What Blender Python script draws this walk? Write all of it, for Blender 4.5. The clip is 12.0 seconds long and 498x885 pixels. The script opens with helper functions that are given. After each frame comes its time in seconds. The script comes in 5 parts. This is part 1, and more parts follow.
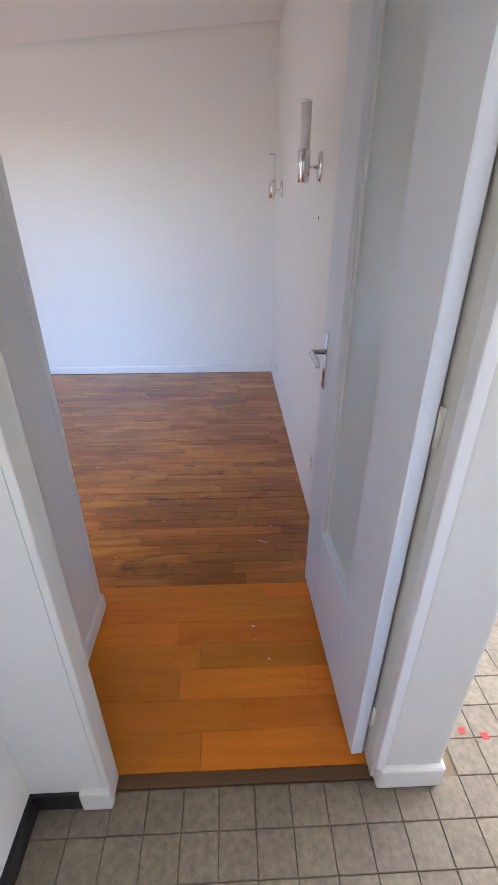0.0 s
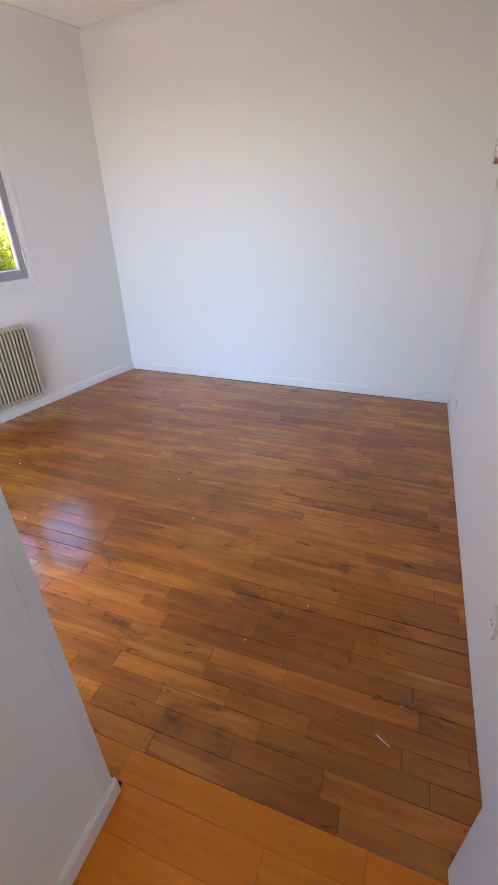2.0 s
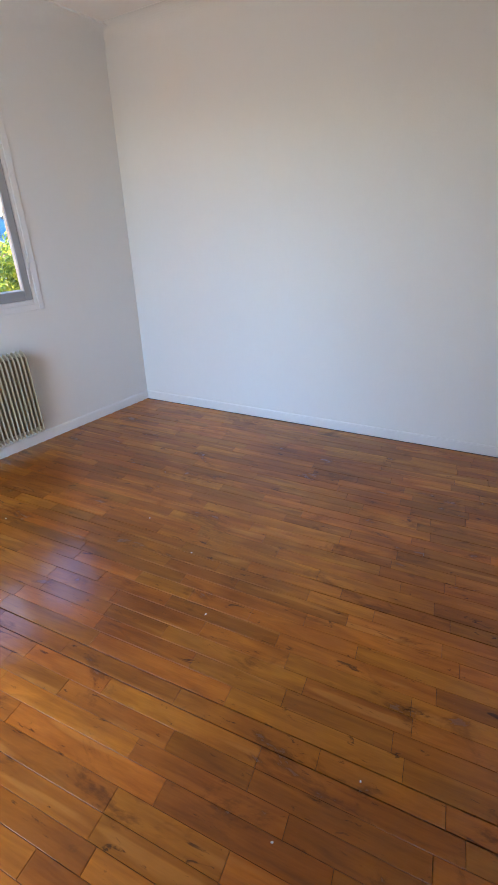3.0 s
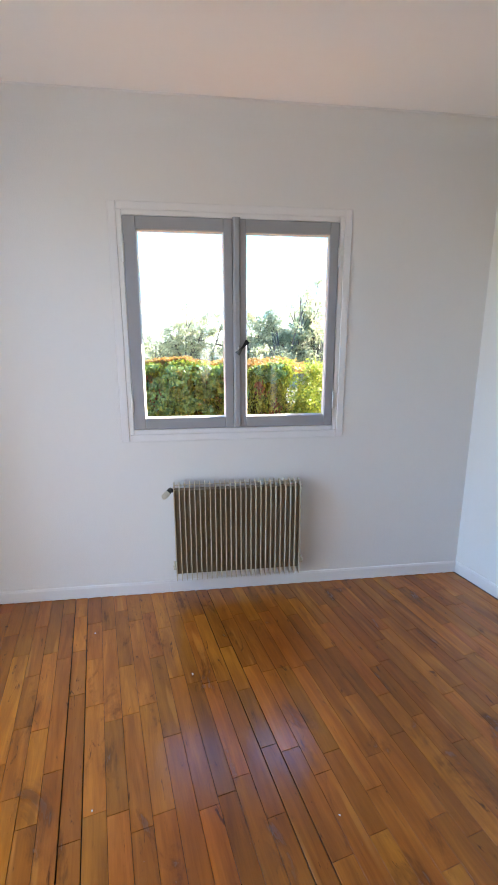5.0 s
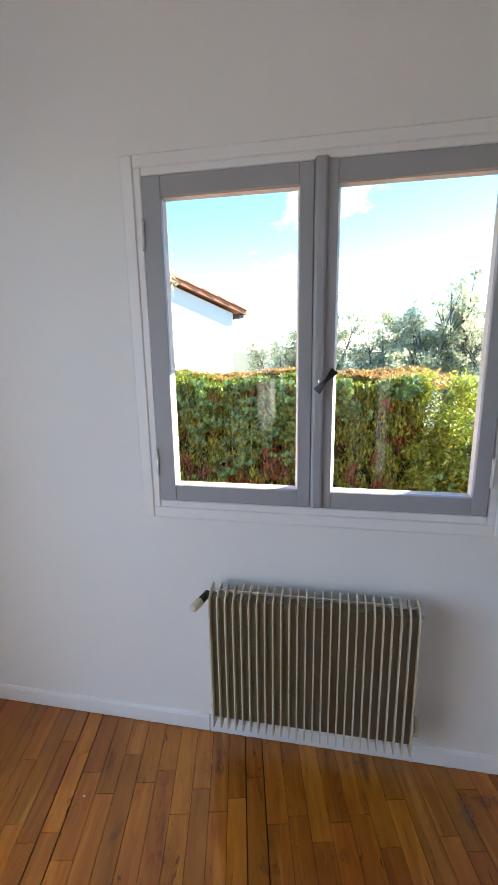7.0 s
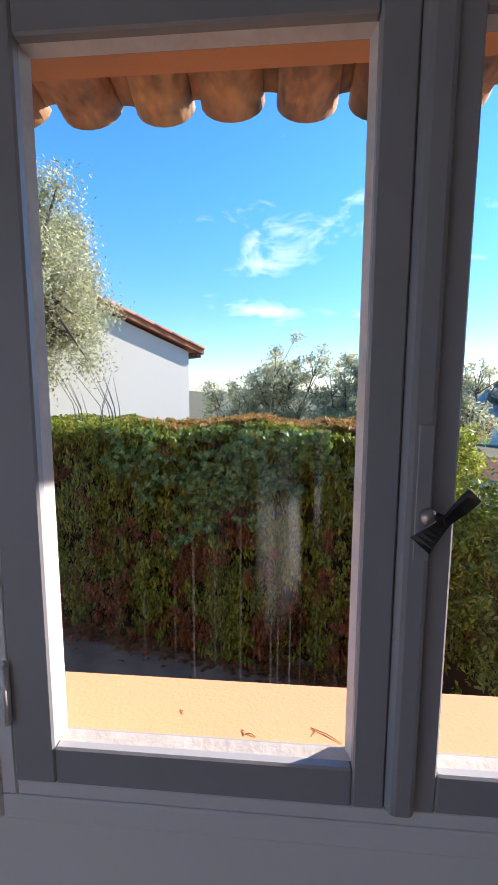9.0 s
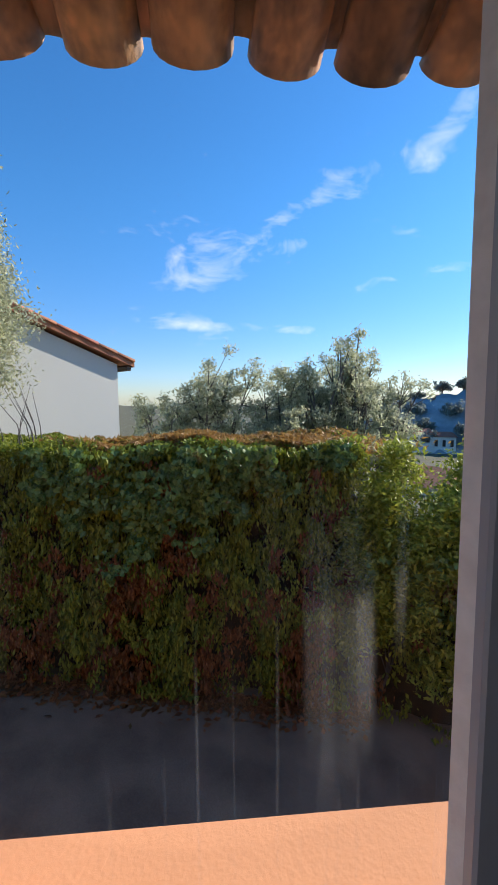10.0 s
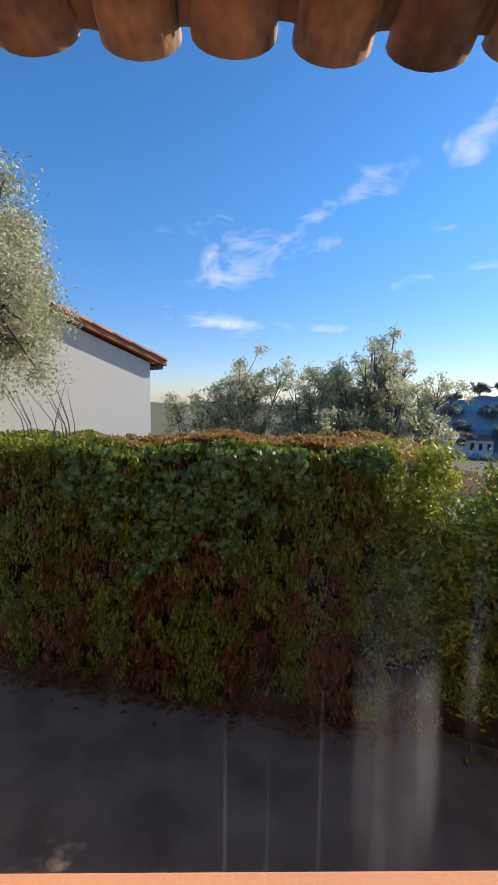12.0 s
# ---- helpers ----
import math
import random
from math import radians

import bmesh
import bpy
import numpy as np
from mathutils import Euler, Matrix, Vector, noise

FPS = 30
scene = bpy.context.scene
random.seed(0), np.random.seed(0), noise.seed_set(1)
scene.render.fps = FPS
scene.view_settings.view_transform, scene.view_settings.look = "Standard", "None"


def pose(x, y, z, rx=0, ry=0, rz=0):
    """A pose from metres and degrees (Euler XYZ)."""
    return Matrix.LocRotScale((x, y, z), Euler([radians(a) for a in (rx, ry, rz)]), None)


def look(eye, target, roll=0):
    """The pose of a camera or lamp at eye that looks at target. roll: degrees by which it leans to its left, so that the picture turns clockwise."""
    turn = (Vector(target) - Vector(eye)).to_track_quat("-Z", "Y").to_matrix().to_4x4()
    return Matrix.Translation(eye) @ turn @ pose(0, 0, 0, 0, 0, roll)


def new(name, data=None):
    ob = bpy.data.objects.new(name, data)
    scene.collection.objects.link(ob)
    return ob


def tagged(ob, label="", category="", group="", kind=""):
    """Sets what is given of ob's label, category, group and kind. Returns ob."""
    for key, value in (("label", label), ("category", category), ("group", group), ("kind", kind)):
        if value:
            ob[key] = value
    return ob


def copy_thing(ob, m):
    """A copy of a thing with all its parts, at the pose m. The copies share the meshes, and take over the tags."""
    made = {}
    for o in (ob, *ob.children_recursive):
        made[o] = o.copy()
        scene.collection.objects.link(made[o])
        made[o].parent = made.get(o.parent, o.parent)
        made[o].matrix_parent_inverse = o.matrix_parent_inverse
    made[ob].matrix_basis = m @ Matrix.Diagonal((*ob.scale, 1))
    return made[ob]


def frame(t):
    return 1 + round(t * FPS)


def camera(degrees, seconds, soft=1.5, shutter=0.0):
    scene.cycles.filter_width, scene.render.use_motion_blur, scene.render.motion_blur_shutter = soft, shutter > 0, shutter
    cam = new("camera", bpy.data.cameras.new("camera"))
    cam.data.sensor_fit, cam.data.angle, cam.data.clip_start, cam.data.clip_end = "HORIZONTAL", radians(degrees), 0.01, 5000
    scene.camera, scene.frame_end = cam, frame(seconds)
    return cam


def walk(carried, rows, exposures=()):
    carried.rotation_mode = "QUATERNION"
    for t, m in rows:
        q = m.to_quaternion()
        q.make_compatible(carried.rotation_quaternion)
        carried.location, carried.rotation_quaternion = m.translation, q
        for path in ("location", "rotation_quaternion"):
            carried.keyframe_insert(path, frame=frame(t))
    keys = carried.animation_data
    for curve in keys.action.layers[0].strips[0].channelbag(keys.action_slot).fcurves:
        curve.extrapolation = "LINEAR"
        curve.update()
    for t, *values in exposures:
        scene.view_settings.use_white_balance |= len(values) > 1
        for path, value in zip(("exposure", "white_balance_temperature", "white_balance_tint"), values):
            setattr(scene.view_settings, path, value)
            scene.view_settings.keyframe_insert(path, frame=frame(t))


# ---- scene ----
cam = camera(60.5, 12.0, 0.8)
PATH = [
    (0, (0.038, -0.135, 1.45), (0.105, 1.633, 0.518), -0.1),
    (0.5, (0.047, 0.13, 1.417), (-0.092, 1.86, 0.425), 0.2),
    (1, (0.076, 0.354, 1.418), (-0.198, 2.059, 0.41), -0.4),
    (1.5, (0.091, 0.559, 1.448), (-0.467, 2.204, 0.457), -0.9),
    (2, (0.054, 0.761, 1.452), (-0.564, 2.387, 0.465), -1.6),
    (2.5, (-0.079, 1.021, 1.456), (-0.689, 2.65, 0.468), -1.2),
    (3, (-0.2, 1.237, 1.463), (-0.9, 2.86, 0.528), -0.4),
    (3.5, (-0.206, 1.432, 1.482), (-1.338, 2.906, 0.744), 0.3),
    (3.7, (-0.234, 1.507, 1.484), (-1.526, 2.88, 0.818), -0.1),
    (5.3, (-0.652, 2.275, 1.425), (-2.54, 2.756, 0.969), -0.4),
    (5.5, (-0.72, 2.351, 1.435), (-2.626, 2.729, 0.963), -0.9),
    (6, (-0.955, 2.455, 1.452), (-2.888, 2.712, 1.011), -1.5),
    (6.5, (-1.182, 2.52, 1.493), (-3.129, 2.651, 1.055), -0.8),
    (7, (-1.414, 2.601, 1.523), (-3.367, 2.641, 1.091), -0.9),
    (7.2, (-1.498, 2.616, 1.538), (-3.451, 2.652, 1.107), -0.8),
    (8.8, (-2.214, 2.57, 1.572), (-4.186, 2.793, 1.321), 0.1),
    (9, (-2.289, 2.577, 1.574), (-4.256, 2.832, 1.317), 0.2),
    (9.5, (-2.445, 2.559, 1.577), (-4.383, 3.002, 1.357), -0.0),
    (10, (-2.545, 2.522, 1.584), (-4.451, 3.094, 1.387), -0.4),
    (10.5, (-2.63, 2.5, 1.592), (-4.53, 3.095, 1.397), -0.2),
    (11, (-2.676, 2.494, 1.582), (-4.576, 3.09, 1.396), 0.2),
    (11.5, (-2.675, 2.498, 1.587), (-4.582, 3.069, 1.402), 0.3),
    (12, (-2.601, 2.527, 1.608), (-4.541, 2.967, 1.404), 0.5),
]
EXPOSURES = [(0, 3.4, 7200, 21), (0.5, 3.8, 7300, 22), (1.0, 3.85, 7500, 22), (1.5, 3.72, 7700, 21), (2.5, 3.3, 7900, 19), (3.5, 3.2, 7300, 14), (5.5, 3.2, 7400, 13), (6.5, 2.95, 7300, 12), (7.3, 2.7, 7200, 12),
             (8.6, 1.55, 7000, 19), (9.0, 1.3, 6900, 21), (9.5, 0.95, 6900, 21), (10.0, 0.58, 6900, 18), (10.7, 0.52, 7200, 22), (12, 0.5, 7400, 23)]
walk(cam, [(t, look(eye, target, roll)) for t, eye, target, roll in PATH], EXPOSURES)

# ---------------------------------------------------------------- light
SUN_EL, SUN_X, SUN_Y = 29.0, -0.20, 0.98
world = bpy.data.worlds.new("sky")
scene.world = world
world.use_nodes = True
wn, wl = world.node_tree.nodes, world.node_tree.links
sky = wn.new("ShaderNodeTexSky")
sky.sky_type, sky.sun_disc = "NISHITA", False
sky.sun_elevation = radians(SUN_EL)
sky.sun_rotation = math.atan2(SUN_X, SUN_Y)
sky.ozone_density, sky.air_density, sky.dust_density = 3.5, 1.0, 0.15
wbg = wn["Background"]
wbg.inputs["Strength"].default_value = 0.115
# thin wisps of cloud: streaky noise, gathered in a few drifts
wtc = wn.new("ShaderNodeTexCoord")


def sky_math(op, a, b=0.0, c=0.0):
    node = wn.new("ShaderNodeMath")
    node.operation = op
    for k, v in enumerate((a, b, c)):
        if isinstance(v, (int, float)):
            node.inputs[k].default_value = v
        else:
            wl.new(v, node.inputs[k])
    return node.outputs[0]


def sky_noise(scale, stretch, detail, warp):
    mp_, no_ = wn.new("ShaderNodeMapping"), wn.new("ShaderNodeTexNoise")
    mp_.inputs["Rotation"].default_value, mp_.inputs["Scale"].default_value = (0.35, 0.0, 0.2), stretch
    no_.inputs["Scale"].default_value, no_.inputs["Detail"].default_value = scale, detail
    no_.inputs["Roughness"].default_value, no_.inputs["Distortion"].default_value = 0.6, warp
    wl.new(wtc.outputs["Generated"], mp_.inputs["Vector"]), wl.new(mp_.outputs["Vector"], no_.inputs["Vector"])
    return no_.outputs["Fac"]


wisp = sky_noise(9.0, (1.0, 1.2, 2.6), 10.0, 0.5)
patch = sky_noise(2.2, (1.0, 1.0, 1.6), 4.0, 0.4)
drift = sky_math("MULTIPLY_ADD", patch, 0.55, -0.235)
# azimuth, elevation, length, height and tilt (degrees) of each drift, and how thick it is
for az, el, half_w, half_h, tilt, thick in ((171.2, 16.8, 6.5, 3.2, -14, 0.36), (148.4, 26.4, 5.5, 2.6, -24, 0.34), (141.0, 26.6, 3.5, 2.0, -50, 0.26), (159.2, 18.7, 4.0, 1.0, -8, 0.30), (163.0, 9.4, 12.0, 0.7, 2, 0.40),
                                            (172.0, 10.4, 4.0, 1.0, 6, 0.24), (157.8, 22.3, 5.0, 1.0, -30, 0.28), (138.0, 29.4, 5.0, 1.6, -50, 0.28), (141.0, 14.5, 16.0, 1.2, -6, 0.20), (133.0, 36.0, 8.0, 2.5, -30, 0.26)):
    a_, e_, t_ = radians(az), radians(el), radians(tilt)
    mid_ = Vector((math.cos(e_) * math.cos(a_), math.cos(e_) * math.sin(a_), math.sin(e_)))
    side_ = Vector((-math.sin(a_), math.cos(a_), 0))
    up_ = mid_.cross(side_)
    u_, v_ = side_ * math.cos(t_) + up_ * math.sin(t_), up_ * math.cos(t_) - side_ * math.sin(t_)
    sums = []
    for ax_, half_ in ((u_, half_w), (v_, half_h)):
        dp = wn.new("ShaderNodeVectorMath")
        dp.operation = "DOT_PRODUCT"
        dp.inputs[1].default_value = ax_
        wl.new(wtc.outputs["Generated"], dp.inputs[0])
        off_ = sky_math("SUBTRACT", dp.outputs["Value"], mid_.dot(ax_))
        sums.append(sky_math("POWER", sky_math("ABSOLUTE", sky_math("DIVIDE", off_, math.sin(radians(half_)))), 2.0))
    r2_ = sky_math("ADD", sums[0], sums[1])
    hump = sky_math("DIVIDE", thick, sky_math("ADD", sky_math("MULTIPLY", r2_, r2_), 1.0))
    drift = sky_math("ADD", drift, hump)
cover = sky_math("ADD", sky_math("MULTIPLY_ADD", wisp, 1.5, -1.06), drift)
wramp = wn.new("ShaderNodeValToRGB")
wramp.color_ramp.elements[0].position, wramp.color_ramp.elements[1].position = 0.0, 0.70
wramp.color_ramp.elements[1].color = (0.62, 0.62, 0.62, 1)
wl.new(cover, wramp.inputs["Fac"])
wmix = wn.new("ShaderNodeMix")
wmix.data_type = "RGBA"
wmix.inputs["B"].default_value = (8.0, 8.4, 9.0, 1)
whue = wn.new("ShaderNodeHueSaturation")
whue.inputs["Saturation"].default_value = 1.2
whue.inputs["Value"].default_value = 1.12
wl.new(wramp.outputs["Color"], wmix.inputs["Factor"])
wl.new(sky.outputs["Color"], whue.inputs["Color"])
wsep, wlow, wband, wtint = wn.new("ShaderNodeSeparateXYZ"), wn.new("ShaderNodeMapRange"), wn.new("ShaderNodeMix"), wn.new("ShaderNodeMix")
wl.new(wtc.outputs["Generated"], wsep.inputs["Vector"])
wlow.interpolation_type = "SMOOTHSTEP"
wlow.inputs["From Min"].default_value, wlow.inputs["From Max"].default_value = -0.02, 0.45
wl.new(wsep.outputs["Z"], wlow.inputs["Value"]), wl.new(wlow.outputs["Result"], wband.inputs["Factor"])
wband.data_type = wtint.data_type = "RGBA"
wband.inputs["A"].default_value, wband.inputs["B"].default_value = (0.60, 0.72, 0.98, 1), (0.60, 1.06, 1.24, 1)
wtint.blend_type = "MULTIPLY"
wtint.inputs["Factor"].default_value = 1.0
wl.new(wband.outputs["Result"], wtint.inputs["B"])
wl.new(whue.outputs["Color"], wtint.inputs["A"])
wl.new(wtint.outputs["Result"], wmix.inputs["A"])
wl.new(wmix.outputs["Result"], wbg.inputs["Color"])

sun = new("sun", bpy.data.lights.new("sun", "SUN"))
sun.data.energy, sun.data.angle, sun.data.color = 4.6, radians(0.53), (1.0, 0.95, 0.87)
ce = math.cos(radians(SUN_EL))
sun.matrix_world = look((0, 0, 30), (-SUN_X * ce * 10, -SUN_Y * ce * 10, 30 - 10 * math.sin(radians(SUN_EL))))


def opening_light(name, m, w, h, watts, colour):
    """Daylight that comes in through an opening of the house."""
    lamp = new(name, bpy.data.lights.new(name, "AREA"))
    lamp.data.shape, lamp.data.size, lamp.data.size_y = "RECTANGLE", w, h
    lamp.data.energy, lamp.data.color = watts, colour
    lamp.matrix_world = m


# unseen south opening added to brighten the room, and the glazing of the hall
opening_light("south_fill_light", look((-1.62, 1.06, 1.08), (-1.62, 3.0, 1.08)), 1.20, 2.10, 1.9, (1.0, 0.965, 0.94))
opening_light("hall_daylight", look((2.86, 1.45, 1.3), (0.0, 1.15, 1.1)), 1.9, 1.9, 12.0, (0.98, 0.98, 1.0))
opening_light("hall_window_daylight", look((0.9, -2.22, 1.55), (0.5, 0.5, 0.8)), 0.8, 1.1, 0.5, (1.0, 0.97, 0.94))


# ---------------------------------------------------------------- materials
def material(name, base, rough=0.5, metal=0.0, vary=0.12, scale=8.0, fine=90.0, bump=0.1, bump_scale=60.0,
             tint=None, stretch=(1, 1, 1), spread=0.0, island=False, spec=0.5, coat=0.0, trans=0.0):
    """A paint or stone: colour varied at two scales, with fine relief."""
    m = bpy.data.materials.new(name)
    m.use_nodes = True
    n, l = m.node_tree.nodes, m.node_tree.links
    b = n["Principled BSDF"]
    b.inputs["Roughness"].default_value = rough
    b.inputs["Metallic"].default_value = metal
    b.inputs["Specular IOR Level"].default_value = spec
    b.inputs["Coat Weight"].default_value = coat
    b.inputs["Coat Roughness"].default_value = 0.15
    b.inputs["Transmission Weight"].default_value = trans
    tc, mp = n.new("ShaderNodeTexCoord"), n.new("ShaderNodeMapping")
    mp.inputs["Scale"].default_value = stretch
    l.new(tc.outputs["Object"], mp.inputs["Vector"])
    src = mp.outputs["Vector"]
    if spread:
        geo = n.new("ShaderNodeNewGeometry") if island else n.new("ShaderNodeObjectInfo")
        rnd = geo.outputs["Random Per Island"] if island else geo.outputs["Random"]
        if not island:
            off = n.new("ShaderNodeVectorMath")
            off.operation = "MULTIPLY_ADD"
            comb = n.new("ShaderNodeCombineXYZ")
            for k in "XYZ":
                l.new(rnd, comb.inputs[k])
            l.new(comb.outputs["Vector"], off.inputs[0])
            off.inputs[1].default_value = (37.0, 53.0, 71.0)
            l.new(src, off.inputs[2])
            src = off.outputs["Vector"]
    big, small = n.new("ShaderNodeTexNoise"), n.new("ShaderNodeTexNoise")
    big.inputs["Scale"].default_value, big.inputs["Detail"].default_value = scale, 4
    small.inputs["Scale"].default_value, small.inputs["Detail"].default_value = fine, 3
    l.new(src, big.inputs["Vector"]), l.new(src, small.inputs["Vector"])
    add = n.new("ShaderNodeMath")
    add.operation = "MULTIPLY_ADD"
    add.inputs[1].default_value = 0.45
    l.new(small.outputs["Fac"], add.inputs[0]), l.new(big.outputs["Fac"], add.inputs[2])
    ramp = n.new("ShaderNodeValToRGB")
    e = ramp.color_ramp.elements
    e[0].position, e[1].position = 0.45, 1.0
    dark = tint or [c * (1 - 2 * vary) for c in base]
    e[0].color, e[1].color = (*dark, 1), (*base, 1)
    l.new(add.outputs[0], ramp.inputs["Fac"])
    col = ramp.outputs["Color"]
    if spread:
        hsv, mr, mh = n.new("ShaderNodeHueSaturation"), n.new("ShaderNodeMapRange"), n.new("ShaderNodeMapRange")
        mr.inputs["To Min"].default_value, mr.inputs["To Max"].default_value = 1 - spread, 1 + spread * 0.8
        l.new(rnd, mr.inputs["Value"]), l.new(mr.outputs["Result"], hsv.inputs["Value"])
        wav = n.new("ShaderNodeMath")
        wav.operation = "PINGPONG"
        wav.inputs[1].default_value = 0.13
        l.new(rnd, wav.inputs[0]), l.new(wav.outputs[0], mh.inputs["Value"])
        mh.inputs["From Max"].default_value = 0.13
        mh.inputs["To Min"].default_value, mh.inputs["To Max"].default_value = 0.49, 0.51
        l.new(mh.outputs["Result"], hsv.inputs["Hue"])
        l.new(col, hsv.inputs["Color"])
        col = hsv.outputs["Color"]
    l.new(col, b.inputs["Base Color"])
    if bump:
        bn, bt = n.new("ShaderNodeBump"), n.new("ShaderNodeTexNoise")
        bt.inputs["Scale"].default_value, bt.inputs["Detail"].default_value = bump_scale, 4
        l.new(src, bt.inputs["Vector"])
        bn.inputs["Strength"].default_value, bn.inputs["Distance"].default_value = bump, 0.004
        l.new(bt.outputs["Fac"], bn.inputs["Height"]), l.new(bn.outputs["Normal"], b.inputs["Normal"])
    return m


def wood(name, light, dark, rough, coat, spread, wear=0.8):
    """Varnished boards along x: streaky grain, each board its own tone, rubbed patches, black dirt in the grain and pale scuffs."""
    m = bpy.data.materials.new(name)
    m.use_nodes = True
    n, l = m.node_tree.nodes, m.node_tree.links
    b = n["Principled BSDF"]
    tc, oi, geo = n.new("ShaderNodeTexCoord"), n.new("ShaderNodeObjectInfo"), n.new("ShaderNodeNewGeometry")
    rnd = oi.outputs["Random"]

    def calc(op, a, c=0.0, d=0.0, clamp=False):
        node = n.new("ShaderNodeMath")
        node.operation, node.use_clamp = op, clamp
        for k, v in enumerate((a, c, d)):
            if isinstance(v, (int, float)):
                node.inputs[k].default_value = v
            else:
                l.new(v, node.inputs[k])
        return node.outputs[0]

    def noisy(vec, stretch, scale, detail, distort=0.0, roughness=0.55):
        mp, no = n.new("ShaderNodeMapping"), n.new("ShaderNodeTexNoise")
        mp.inputs["Scale"].default_value = stretch
        no.inputs["Scale"].default_value, no.inputs["Detail"].default_value = scale, detail
        no.inputs["Distortion"].default_value, no.inputs["Roughness"].default_value = distort, roughness
        l.new(vec, mp.inputs["Vector"]), l.new(mp.outputs["Vector"], no.inputs["Vector"])
        return no.outputs["Fac"]

    def step(v, lo, hi, a=0.0, c=1.0):
        node = n.new("ShaderNodeMapRange")
        node.interpolation_type = "SMOOTHSTEP"
        for key, val in (("From Min", lo), ("From Max", hi), ("To Min", a), ("To Max", c)):
            node.inputs[key].default_value = val
        l.new(v, node.inputs["Value"])
        return node.outputs["Result"]

    def blend(kind, fac, a, c):
        node = n.new("ShaderNodeMix")
        node.data_type, node.blend_type = "RGBA", kind
        for key, v in (("Factor", fac), ("A", a), ("B", c)):
            if isinstance(v, (int, float, tuple)):
                node.inputs[key].default_value = v
            else:
                l.new(v, node.inputs[key])
        return node.outputs["Result"]

    # each board is cut from another piece of wood
    off, comb = n.new("ShaderNodeVectorMath"), n.new("ShaderNodeCombineXYZ")
    off.operation = "MULTIPLY_ADD"
    for k in "XYZ":
        l.new(rnd, comb.inputs[k])
    off.inputs[1].default_value = (31.0, 17.0, 9.0)
    l.new(comb.outputs["Vector"], off.inputs[0]), l.new(tc.outputs["Object"], off.inputs[2])
    cut, place = off.outputs["Vector"], geo.outputs["Position"]
    grain = calc("MULTIPLY_ADD", noisy(cut, (15.0, 190.0, 50.0), 1.0, 3), 0.30, noisy(cut, (2.2, 22.0, 10.0), 1.0, 4, 1.0))
    ramp = n.new("ShaderNodeValToRGB")
    e = ramp.color_ramp.elements
    e[0].position, e[1].position = 0.36, 0.90
    e[0].color, e[1].color = (*dark, 1), (*light, 1)
    l.new(grain, ramp.inputs["Fac"])
    tone, shift = calc("FRACT", calc("MULTIPLY", rnd, 7.31)), calc("FRACT", calc("MULTIPLY", rnd, 23.7))
    hsv = n.new("ShaderNodeHueSaturation")
    l.new(step(tone, 0.0, 1.0, 1 - spread, 1 + spread), hsv.inputs["Value"])
    l.new(step(shift, 0.0, 1.0, 0.496, 0.5045), hsv.inputs["Hue"])
    l.new(ramp.outputs["Color"], hsv.inputs["Color"])
    col = hsv.outputs["Color"]
    # paler sapwood streaks along a few boards
    sap = calc("MULTIPLY", step(noisy(cut, (1.3, 16.0, 4.0), 1.0, 2), 0.63, 0.70), 0.4 * wear)
    col = blend("MIX", sap, col, (light[0] * 1.25, light[1] * 1.5, light[2] * 2.6, 1))
    # broad worn zones, walked-in dirt, black marks in the grain, pale scuffs
    broad = noisy(place, (0.8, 1.1, 1.0), 1.0, 5, 0.3)
    col = blend("MULTIPLY", calc("MULTIPLY", step(broad, 0.40, 0.66), wear), col, (0.70, 0.60, 0.50, 1))
    dirt = step(noisy(place, (3.2, 7.0, 1.0), 1.0, 8, 0.6, 0.68), 0.55, 0.69)
    col = blend("MULTIPLY", calc("MULTIPLY", dirt, wear), col, (0.46, 0.42, 0.42, 1))
    marks = step(noisy(place, (9.0, 34.0, 1.0), 1.0, 6, 0.8, 0.7), 0.61, 0.69)
    col = blend("MULTIPLY", calc("MULTIPLY", marks, 0.9 * wear), col, (0.18, 0.15, 0.16, 1))
    scuff = calc("MULTIPLY", step(noisy(place, (26.0, 34.0, 1.0), 1.0, 7, 2.2, 0.72), 0.665, 0.74), step(broad, 0.45, 0.6))
    col = blend("MIX", calc("MULTIPLY", scuff, 0.45 * wear), col, (0.42, 0.36, 0.30, 1))
    l.new(col, b.inputs["Base Color"])
    l.new(calc("MULTIPLY_ADD", dirt, 0.12, rough), b.inputs["Roughness"])
    b.inputs["Coat Weight"].default_value = coat
    b.inputs["Coat IOR"].default_value = 1.5
    l.new(calc("MULTIPLY_ADD", scuff, 0.2, calc("MULTIPLY_ADD", dirt, 0.14, step(broad, 0.35, 0.65, 0.10, 0.20))), b.inputs["Coat Roughness"])
    b.inputs["Specular IOR Level"].default_value = 0.10
    fine, wavy = n.new("ShaderNodeBump"), n.new("ShaderNodeBump")
    fine.inputs["Strength"].default_value, fine.inputs["Distance"].default_value = 0.25, 0.002
    wavy.inputs["Strength"].default_value, wavy.inputs["Distance"].default_value = 0.35, 0.004
    l.new(grain, fine.inputs["Height"]), l.new(noisy(cut, (7.0, 22.0, 5.0), 1.0, 2), wavy.inputs["Height"])
    l.new(wavy.outputs["Normal"], fine.inputs["Normal"])
    l.new(fine.outputs["Normal"], b.inputs["Normal"]), l.new(wavy.outputs["Normal"], b.inputs["Coat Normal"])
    return m


